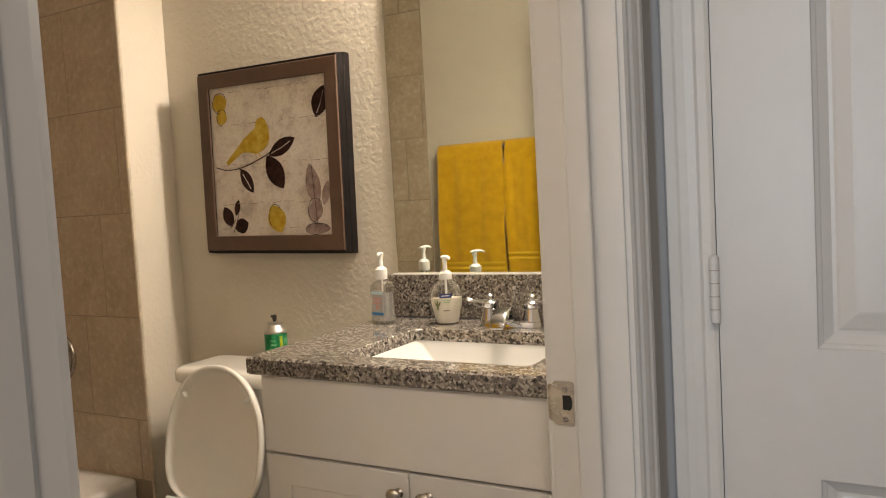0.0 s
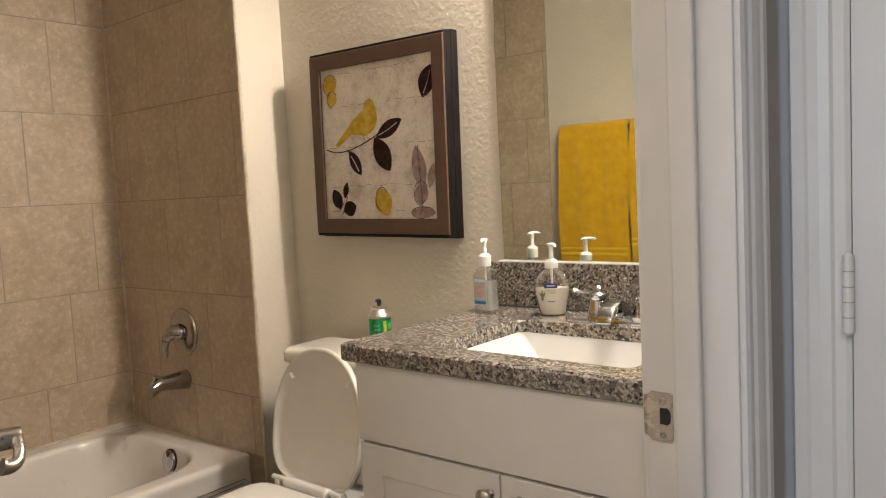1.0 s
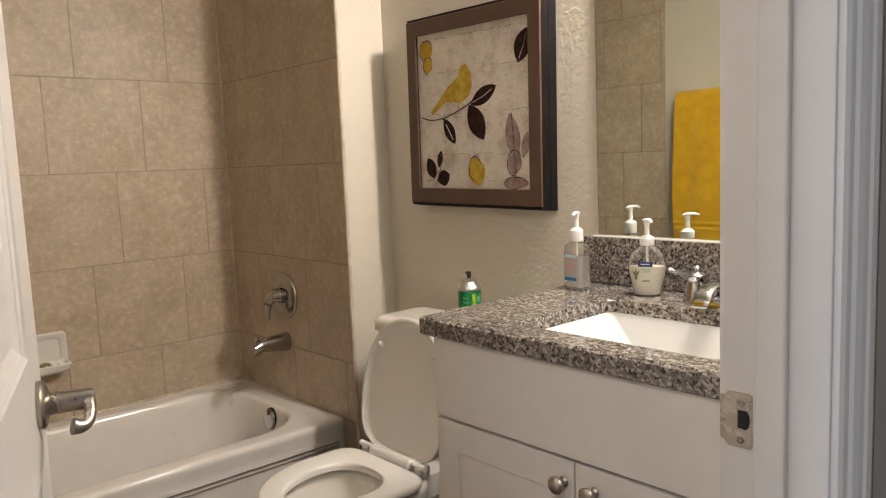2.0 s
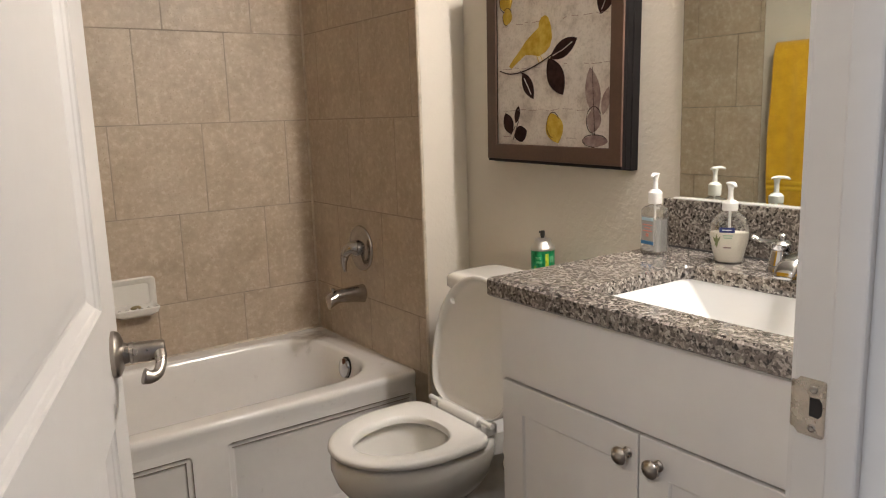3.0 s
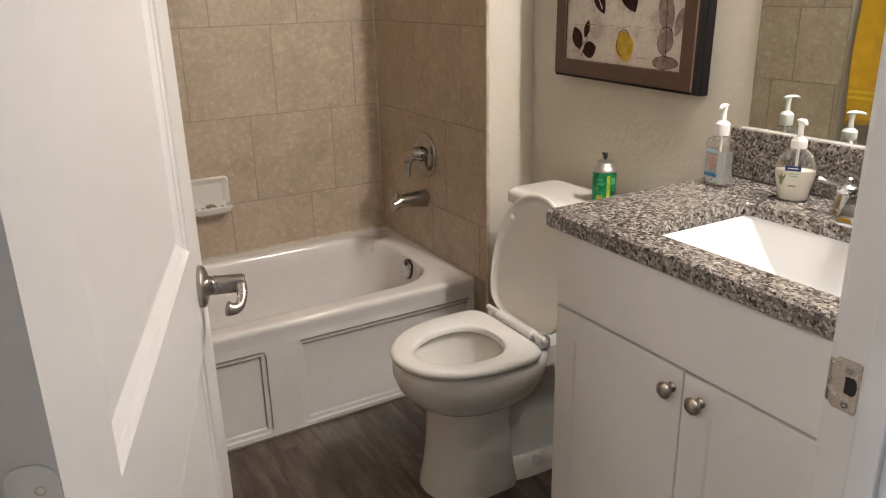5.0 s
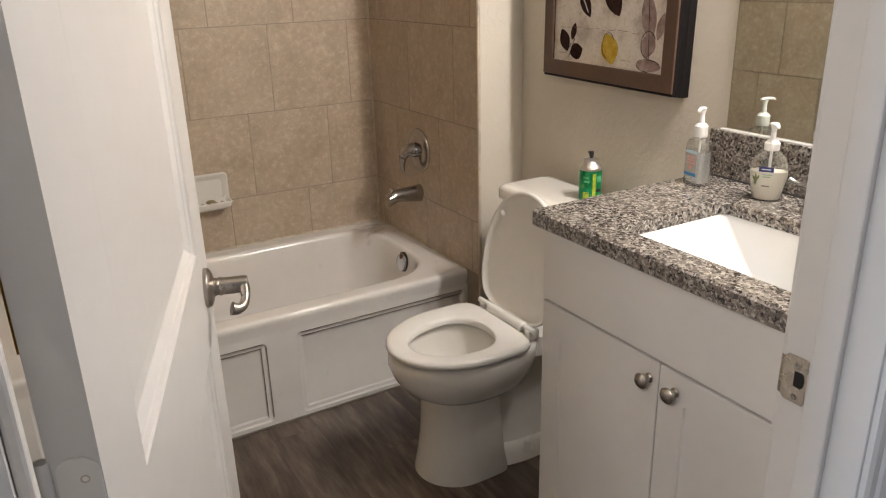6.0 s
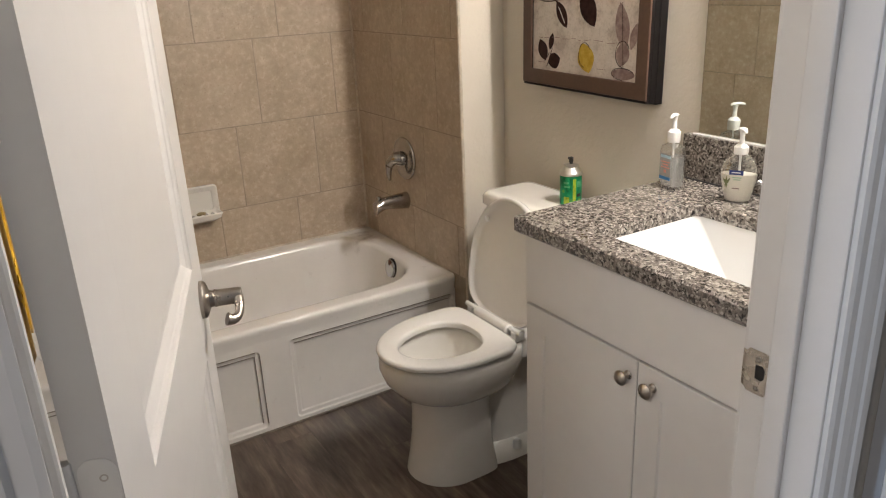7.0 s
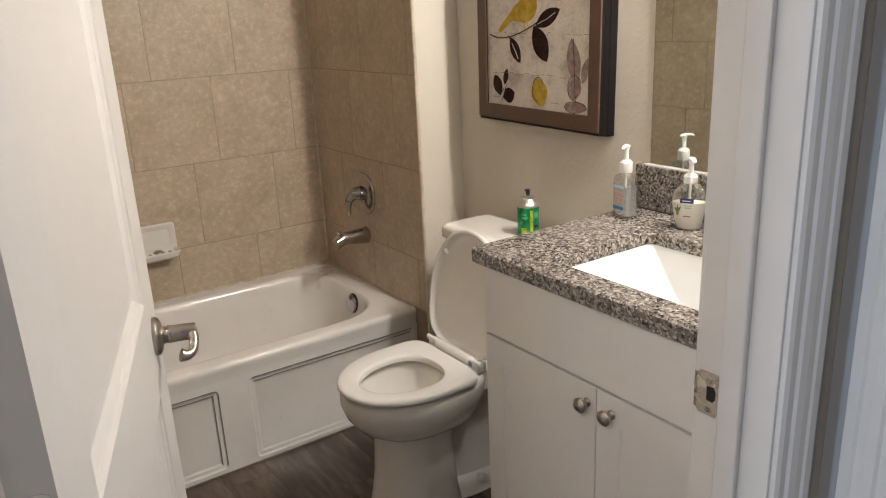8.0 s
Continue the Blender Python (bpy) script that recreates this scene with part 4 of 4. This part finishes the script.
part("drain", lathe([(0.022, 0), (0.022, 0.003), (0.016, 0.004), (0.012, 0.001)], 24, matrix=Matrix.Translation(((SX0 + SX1) / 2, (SY0 + SY1) / 2, 0.758))), CHROME, sink)

# ---- faucet ----
faucet = thing("faucet", (-0.770, 1.728, CTOP), "polished chrome two-handle centreset basin faucet", "faucet")
ring = lambda g, z: round_rect(-0.082 + g, 0.082 - g, -0.027 + g, 0.027 - g, 0.026 - g, z, 8)
part("base", loft([ring(0, 0), ring(0, 0.012), ring(0.004, 0.018), ring(0.01, 0.020)]), CHROME, faucet)
rings = []
for y, top, low, hw in ((0.022, 0.026, 0.012, 0.014), (0.010, 0.042, 0.012, 0.017), (-0.010, 0.053, 0.012, 0.018), (-0.032, 0.055, 0.014, 0.019), (-0.054, 0.050, 0.017, 0.020), (-0.072, 0.040, 0.016, 0.0205), (-0.083, 0.028, 0.011, 0.020), (-0.087, 0.018, 0.008, 0.018)):
    ring = []
    for i in range(24):
        q = 2 * math.pi * i / 24
        u, v = math.copysign(abs(math.cos(q)) ** 0.55, math.cos(q)), math.copysign(abs(math.sin(q)) ** 0.7, math.sin(q))
        ring.append(Vector((hw * u, y, (top + low) / 2 + (top - low) / 2 * v)))
    rings.append(ring)
part("spout", loft(rings), CHROME, faucet)
part("lift_rod", lathe([(0.003, 0.02), (0.003, 0.085), (0.007, 0.088), (0.007, 0.094), (0.003, 0.097)], 14, matrix=Matrix.Translation((0, 0.024, 0))), CHROME, faucet)
for sx in (-1, 1):
    post = part("handle_post", lathe([(0.025, 0.014), (0.025, 0.020), (0.021, 0.034), (0.019, 0.046), (0.021, 0.050), (0.021, 0.060), (0.015, 0.066), (0.009, 0.068), (0.009, 0.076), (0.005, 0.080)], 24, matrix=Matrix.Translation((sx * 0.055, 0, 0))), CHROME, faucet)
    line = spline([(sx * 0.055, -0.004, 0.064), (sx * 0.076, -0.008, 0.063), (sx * 0.096, -0.011, 0.064), (sx * 0.110, -0.013, 0.068)], 5)
    n = len(line)
    part("lever", tube(line, [0.010 - 0.004 * math.sin(math.pi * k / (n - 1)) for k in range(n)], 12, flat=0.7), CHROME, post)


# ---- bottles ----
def pump(parent, z, r, collar_h, way, material=PLASTIC, tall=0.05, disc=0.011):
    """Ribbed collar, stem and spouted pump head."""
    head = part("pump", lathe([(r, z), (r + 0.0008, z + 0.002), (r + 0.0008, z + collar_h), (r - 0.002, z + collar_h + 0.002), (r * 0.75, z + collar_h + 0.005), (0.006, z + collar_h + 0.007), (0.0052, z + collar_h + tall * 0.5)], 28), material, parent, "white pump dispenser")
    zz = z + collar_h + tall * 0.5
    part("head", lathe([(0.0050, zz - 0.002), (0.0060, zz + 0.006), (0.0078, zz + 0.013), (0.0050, zz + 0.017)], 20), material, head)
    a = radians(way)
    d, w = Vector((math.cos(a), math.sin(a), 0)), Vector((-math.sin(a), math.cos(a), 0))
    rings = []
    for t, rise, hw, hh in ((-0.0125, 0.0125, 0.003, 0.001), (-0.011, 0.0145, disc * 0.75, 0.0022), (-0.004, 0.0165, disc, 0.0032), (0.005, 0.0170, disc * 0.9, 0.0036), (0.015, 0.0165, disc * 0.6, 0.0036), (0.021, 0.0155, 0.0046, 0.0034), (0.0255, 0.0140, 0.0038, 0.0030), (0.0275, 0.0125, 0.0028, 0.0020)):
        c = d * t + Vector((0, 0, zz + rise))
        rings.append([c + w * (hw * math.cos(q * math.pi / 7)) + Vector((0, 0, hh * math.sin(q * math.pi / 7))) for q in range(14)])
    part("nozzle", loft(rings), material, head)
    return head


def band(width, z0, z1, hx, hy, r, out, material, parent, name="label", label="", x_off=0.0):
    """A flat printed patch just proud of a bottle's front (-y)."""
    y = -hy - out
    return part(name, box((x_off - width / 2, y - 0.0004, z0), (x_off + width / 2, y + 0.0004, z1)), material, parent, label, smooth=False)


sani = thing("sanitizer_bottle", (-1.135, 1.722, CTOP + 0.0005), "clear hand sanitizer bottle with white pump", "bottle", turn=-8)
sq = lambda hx, hy, z, r=0.012: round_rect(-hx, hx, -hy, hy, r, z)
part("body", loft([sq(0.029, 0.019, 0.0), sq(0.031, 0.021, 0.004), sq(0.031, 0.021, 0.085), sq(0.0308, 0.0208, 0.098), sq(0.0285, 0.019, 0.106, 0.014), sq(0.019, 0.015, 0.1105, 0.0135), sq(0.0125, 0.0125, 0.113, 0.0122), sq(0.012, 0.012, 0.120, 0.0118)]), CLEAR, sani)
part("gel", loft([sq(0.027, 0.017, 0.004), sq(0.0293, 0.0193, 0.007), sq(0.0293, 0.0193, 0.082)]), GEL, sani, "clear gel filling")
band(0.040, 0.022, 0.088, 0.031, 0.021, 0, 0.0008, LABEL, sani, label="pale blue and white printed label")
band(0.040, 0.023, 0.031, 0.031, 0.021, 0, 0.0016, BLUE, sani, name="blue_band")
band(0.036, 0.078, 0.085, 0.031, 0.021, 0, 0.0016, plain("pale_blue_print", (0.42, 0.60, 0.70), 0.4), sani, name="pale_band")
for k, w in enumerate((0.030, 0.020, 0.030)):
    band(w, 0.067 - 0.007 * k, 0.0693 - 0.007 * k, 0.031, 0.021, 0, 0.0016, RED, sani, name="red_bar")
band(0.008, 0.041, 0.048, 0.031, 0.021, 0, 0.0016, RED, sani, name="red_mark")
pump(sani, 0.116, 0.0150, 0.026, -60, disc=0.0085)
part("dip_tube", tube([(0, 0, 0.012), (0, 0, 0.116)], 0.0025, 8), PLASTIC, sani)

soap = thing("hand_soap_bottle", (-0.957, 1.7475, CTOP + 0.0005), "clear oval hand soap bottle half full of cream soap", "bottle", turn=30)
ov = lambda hx, hy, z, n=36: [Vector((hx * math.cos(2 * math.pi * i / n), hy * math.sin(2 * math.pi * i / n), z)) for i in range(n)]
shape = [(0.026, 0.018, 0.0), (0.029, 0.020, 0.003), (0.0335, 0.022, 0.022), (0.0395, 0.0235, 0.046), (0.0415, 0.024, 0.062), (0.0400, 0.0235, 0.080), (0.0340, 0.021, 0.096), (0.022, 0.017, 0.107), (0.015, 0.0145, 0.112), (0.0135, 0.0135, 0.116)]
part("body", loft([ov(*s) for s in shape]), CLEAR, soap)
part("liquid", loft([ov(a * 0.965, b * 0.95, max(c, 0.002)) for a, b, c in shape[:5]] + [ov(0.0396, 0.0226, 0.066)]), SOAP, soap, "cream liquid soap filling")
band(0.031, 0.0675, 0.0785, 0.0, 0.0243, 0, 0.0008, NAVY, soap, name="label", label="navy printed label", x_off=-0.003)
band(0.020, 0.0722, 0.0740, 0.0, 0.0243, 0, 0.0014, PLASTIC, soap, name="white_bar", x_off=-0.003)
for z, w in ((0.060, 0.020), (0.055, 0.016)):
    band(w, z, z + 0.0022, 0.0, 0.0243, 0, 0.0006, PALEGREEN, soap, name="pale_green_bar", x_off=-0.001)
band(0.016, 0.034, 0.0366, 0.0, 0.0238, 0, 0.0006, MAUVE, soap, name="print_bar", x_off=-0.002)
for k, (tilt, size) in enumerate(((62, 0.024), (92, 0.030), (118, 0.022))):
    part("print_leaf", slab(leaf_shape(-0.0215 - 0.002 * k, 0.049, size, 0.005, tilt), -0.0236, -0.0230), LEAFGREEN, soap)
pump(soap, 0.113, 0.0155, 0.016, -66, disc=0.0095)
part("dip_tube", tube([(0, 0, 0.012), (0, 0, 0.112)], 0.003, 8), PLASTIC, soap)

# ---- mirror ----
mirror = thing("wall_mirror", (0, 0, 0), "large frameless wall mirror above the vanity", "mirror")
part("glass", box((-1.154, Y_PIC - 0.006, 1.0456), (-0.44, Y_PIC - 0.001, 2.02), 0.0012), MIRROR, mirror)

# ---- picture ----
picture = thing("framed_picture", (-1.535, Y_PIC - 0.001, 1.387), "framed bird-and-leaf print in brown and black frame", "picture")
picture.matrix_world = pose(-1.553, Y_PIC - 0.001, 1.390, 0, 0.9, 0)


def square_frame(ho, hi, y0, y1, tall=0.012, tall_in=0.012):
    """A mitred frame, slightly taller than wide, between half-widths ho and hi, from y0 (wall) to y1 (front)."""
    sqr = lambda h, y, e=tall: [Vector((-h, y, -h - e)), Vector((h, y, -h - e)), Vector((h, y, h + e)), Vector((-h, y, h + e))]
    rings = [sqr(ho, y0), sqr(ho, y1 + 0.002), sqr(ho - 0.002, y1), sqr(hi + 0.002, y1, tall_in), sqr(hi, y1 + 0.002, tall_in), sqr(hi, y0, tall_in)]
    return loft(rings + [rings[0]], cap_start=False, cap_end=False)


part("outer_frame", square_frame(0.270, 0.235, 0, -0.026), BLACKFRAME, picture, "black stepped outer frame", smooth=False)
part("step", square_frame(0.267, 0.235, -0.022, -0.044), BLACKFRAME, picture, smooth=False)
part("rim", square_frame(0.2655, 0.230, -0.040, -0.0550), BLACKFRAME, picture, smooth=False)
part("inner_frame", square_frame(0.2660, 0.2225, -0.0545, -0.0585, 0.004, 0.003), BROWNFRAME, picture, "flat brown wooden inner frame", smooth=False)
AY = -0.049
part("print", box((-0.225, AY, -0.228), (0.225, AY + 0.004, 0.228)), ART, picture, "mottled cream print with leaves", smooth=False)
k = 0
def motif(outline, material, name="motif"):
    global k
    k += 1
    outline = [(x * 1.04, z * 1.03 - 0.004) for x, z in outline]
    part(name, slab(outline, AY - 0.0006 - 0.00005 * k, AY + 0.001), material, picture, smooth=False)


# a plain ochre shape on a branch, leaves and fruit
body_shape = [(-0.020, 0.126), (-0.008, 0.118), (0.002, 0.095), (0.006, 0.066), (-0.002, 0.045), (-0.020, 0.030), (-0.045, 0.022), (-0.075, 0.027), (-0.100, 0.028), (-0.130, 0.010), (-0.157, -0.006), (-0.166, 0.002),
              (-0.145, 0.022), (-0.120, 0.042), (-0.095, 0.066), (-0.065, 0.085), (-0.046, 0.096), (-0.043, 0.112), (-0.034, 0.122)]
motif(body_shape, OCHRE)
for cx, cz, ln, wd, tl_ in ((0.048, 0.036, 0.108, 0.044, 25), (0.020, -0.034, 0.112, 0.062, -60), (-0.088, -0.054, 0.085, 0.040, -58),
                            (-0.170, -0.158, 0.066, 0.042, -65), (-0.132, -0.132, 0.050, 0.022, 75), (-0.118, -0.186, 0.055, 0.046, 20),
                            (0.190, 0.150, 0.090, 0.056, 70)):
    motif(leaf_shape(cx, cz, ln, wd, tl_), INK)
for cx, cz, ln, wd, tl_ in ((0.153, -0.078, 0.125, 0.050, -80), (0.158, -0.147, 0.066, 0.048, 80), (0.162, -0.199, 0.032, 0.085, 90), (0.196, -0.100, 0.07, 0.026, 75)):
    motif(leaf_shape(cx, cz, ln, wd, tl_), MAUVE)
for cx, cz, ln, wd, tl_ in ((0.017, -0.168, 0.085, 0.066, -70), (-0.178, 0.178, 0.058, 0.058, 20), (-0.172, 0.136, 0.048, 0.038, 70)):
    motif(leaf_shape(cx, cz, ln, wd, tl_), OCHRE)


def stroke(points, r, material=INK):
    ob = part("stroke", tube([(x * 1.04, AY - 0.001, z * 1.03 - 0.004) for x, z in points], r, 6), material, picture)


stroke([tuple(p.to_2d()) for p in [Vector((q.x, q.y)) .to_3d() for q in spline([(-0.205, -0.010, 0), (-0.16, -0.020, 0), (-0.10, -0.014, 0), (-0.03, 0.008, 0), (0.02, 0.030, 0)], 5)]], 0.0016)
stroke([(-0.118, -0.014), (-0.108, -0.024)], 0.0012)
stroke([(-0.160, -0.190), (-0.140, -0.165)], 0.0010)
stroke([(-0.150, -0.204), (-0.126, -0.150)], 0.0010)
stroke([(0.005, 0.012), (0.048, 0.036)], 0.0012)
stroke([(0.150, -0.016), (0.162, -0.185)], 0.0008)
stroke([(-0.052, 0.024), (-0.042, 0.004)], 0.001, OCHRE)
stroke([(-0.038, 0.024), (-0.028, 0.008)], 0.001, OCHRE)
CREAM = plain("cream_ink", (0.55, 0.48, 0.42), 0.8)
for a, b in (((0.010, 0.020), (0.080, 0.050)), ((0.178, 0.118), (0.204, 0.178)), ((-0.102, -0.034), (-0.074, -0.078))):  # pale veins in the dark leaves
    stroke([a, ((a[0] + b[0]) / 2 + 0.002, (a[1] + b[1]) / 2 - 0.002), b], 0.0013, CREAM)
for cx, cz, rx, rz in ((-0.178, 0.178, 0.028, 0.030), (-0.172, 0.136, 0.020, 0.024), (0.012, -0.160, 0.024, 0.034), (0.158, -0.147, 0.026, 0.034), (0.162, -0.199, 0.042, 0.016)):  # loose outlines round the fruit
    stroke([(cx + rx * math.cos(q), cz + rz * math.sin(q)) for q in [0.5 + 0.42 * i for i in range(11)]], 0.0010)
rnd = random.Random(4)
for z in (0.112, -0.005, -0.120, -0.195, 0.205):  # broken grey lines of unreadable script
    x = -0.19
    while x < 0.19:
        w = rnd.uniform(0.008, 0.035)
        if rnd.random() < 0.62:
            stroke([(x, z + rnd.uniform(-0.003, 0.003)), (x + w, z + rnd.uniform(-0.003, 0.003))], 0.0008, MAUVE)
        x += w + rnd.uniform(0.004, 0.02)

# ---- towel on its rail ----
rail = thing("towel_rail", (0, 0, 0), "metal towel rail fixed to the wall", "towel rail")
RY, RZ = Y_OPP + 0.078, 1.492
part("bar", tube([(-1.872, RY, RZ), (-1.235, RY, RZ)], 0.008, 14), NICKEL, rail)
for x in (-1.872, -1.235):
    part("post", tube([(x, Y_OPP, RZ), (x, RY + 0.008, RZ)], 0.010, 14), NICKEL, rail)


def towel(name, x0, x1, drop_front, drop_back, out, seed):
    """A doubled bath towel draped over the rail, with soft vertical folds and a woven border."""
    rd = random.Random(seed)
    ph = [rd.uniform(0, 6.28) for _ in range(4)]
    path = [(-0.026, -drop_back * k / 8) for k in range(8, 0, -1)] + [(-0.020 * math.cos(a), 0.020 * math.sin(a)) for a in [math.pi * i / 8 for i in range(9)]] + [(0.026, -drop_front * k / 22) for k in range(1, 23)]
    t = thing(name, (0, RY, RZ), "mustard yellow terry bath towel folded over the rail", "towel", group="towels on the rail")
    cols = 60
    outer_r, inner_r = [], []
    for i in range(cols + 1):
        u = i / cols
        x = x0 + (x1 - x0) * u
        fold = 0.0030 * math.sin(u * 15 + ph[0]) + 0.0012 * math.sin(u * 31 + ph[1])
        ro = []
        for y, z in path:
            f = min(1, max(0, -z / 0.12))
            grow = 1 + 0.25 * f
            s = 1 if y > 0 else -1
            xx = x + 0.006 * math.sin(z * 9 + ph[2]) * f + (u - 0.5) * 0.010 * f
            ro.append(Vector((xx, y * grow + s * (out + fold * f * (1 if s > 0 else 0.3)), z + 0.004 * math.sin(u * 12 + ph[3]) * (1 if z < -0.5 else 0))))
        outer_r.append(ro)
    bm = bmesh.new()
    vr = [[bm.verts.new(p) for p in r] for r in outer_r]
    for a, b in zip(vr, vr[1:]):
        for j in range(len(path) - 1):
            bm.faces.new((a[j], a[j + 1], b[j + 1], b[j]))
    bmesh.ops.recalc_face_normals(bm, faces=bm.faces)
    ob = part("cloth", bm, TOWEL, t, angle=80)
    sol = ob.modifiers.new("thickness", "SOLIDIFY")
    sol.thickness, sol.offset = 0.022, 0
    for zb in (-drop_front + 0.10, -drop_front + 0.125):
        bm = bmesh.new()
        yb = 0.026 * 1.25 + out + 0.0142
        loft([[Vector((x0 + (x1 - x0) * i / 20, yb + 0.0030 * math.sin(i / 20 * 15 + ph[0]) + dy, zb + dz)) for i in range(21)] for dy, dz in ((0, 0), (0.002, 0.004), (0.002, 0.012), (0, 0.016))], bm, False, False, closed=False)
        part("woven_border", bm, TOWELBAND, t, "paler woven border")


towel("bath_towel", -1.885, -1.535, 0.70, 0.62, 0.010, 3)
towel("bath_towel", -1.518, -1.275, 0.655, 0.62, 0.001, 8)

# ---- wall tiles ----
PITCH, GAP = 0.329, 0.0040
ROWS_Z = [0.40] + [0.597 + PITCH * i for i in range(7)]
tile_meshes = {}


def tile_mesh(w, h):
    key = (round(w, 3), round(h, 3))
    if key not in tile_meshes:
        bm = box((-w / 2, 0, -h / 2), (w / 2, 0.010, h / 2))
        front = [e for e in bm.edges if all(abs(v.co.y) < 1e-6 for v in e.verts)]
        bmesh.ops.bevel(bm, geom=front, offset=0.0010, segments=2, profile=0.6, affect="EDGES")
        bmesh.ops.recalc_face_normals(bm, faces=bm.faces)
        me = bpy.data.meshes.new("tile")
        bm.to_mesh(me)
        bm.free()
        me.materials.append(TILE)
        tile_meshes[key] = me
    return tile_meshes[key]


def tile_wall(parent, u0, u1, joint, step, place):
    """Lays rows of running-bond tiles from u0 to u1; joint is the position of a joint in the second row; place turns (u, z) into a pose."""
    for i, (z0, z1) in enumerate(zip(ROWS_Z, ROWS_Z[1:])):
        z1 = min(z1, TOP)
        off = joint + step * (i - 2)
        first = math.floor((u0 - off) / PITCH)
        u = off + first * PITCH
        while u < u1 - 0.002:
            a, b = max(u, u0), min(u + PITCH, u1)
            if b - a > 0.012 and z1 - z0 > 0.02:
                ob = new("tile", tile_mesh(b - a - GAP, z1 - z0 - GAP))
                ob.parent = parent
                ob.matrix_world = place((a + b) / 2, (z0 + z1) / 2)
            u += PITCH


tile_wall(wall_back, Y_OPP, Y_END, 1.228, 0.109, lambda u, z: pose(X_BACK, u, z, 0, 0, 90))
tile_wall(wall_end_tiles, X_BACK, X_WING - 0.004, -2.163, 0.110, lambda u, z: pose(u, Y_END - 0.008, z, 0, 0, 0))
tile_wall(wall_foot_tiles, X_BACK, X_WING, -2.25, 0.110, lambda u, z: pose(u, Y_OPP + 0.002, z, 0, 0, 180))
# bead added in place of the wing wall's rounded corner
part("wing_corner_bead", tube([(X_WING - 0.002, Y_END - 0.003, 0.0), (X_WING - 0.002, Y_END - 0.003, TOP)], 0.006, 8), CAULK, wall_end_tiles)
part("corner_sealant", tube([(X_BACK + 0.002, Y_END - 0.010, RIM), (X_BACK + 0.002, Y_END - 0.010, TOP)], 0.005, 8), CAULK, wall_back)

# ---- floor planks ----
plank_meshes = {}
W_P, L_P = 0.152, 0.914
row = 0
y = Y_OPP - 0.05
while y < Y_PIC:
    x = TX1 - 0.06 - ((row * 0.37) % 1.0) * L_P
    while x < X_HALL + 0.02:
        a, b = max(x, TX1 - 0.06), min(x + L_P, X_HALL + 0.018)
        if b - a > 0.02:
            key = round(b - a, 3)
            if key not in plank_meshes:
                bm = box((-(b - a) / 2 + 0.0001, -W_P / 2 + 0.0001, -0.006), ((b - a) / 2 - 0.0001, W_P / 2 - 0.0001, 0.0))
                top = [e for e in bm.edges if all(v.co.z > -0.001 for v in e.verts)]
                bmesh.ops.bevel(bm, geom=top, offset=0.0002, segments=1, affect="EDGES")
                bmesh.ops.recalc_face_normals(bm, faces=bm.faces)
                me = bpy.data.meshes.new("plank")
                bm.to_mesh(me)
                bm.free()
                me.materials.append(PLANK)
                plank_meshes[key] = me
            ob = new("plank", plank_meshes[key])
            ob.parent = floor
            ob.location = ((a + b) / 2, y + W_P / 2, 0)
        x += L_P
    y += W_P
    row += 1
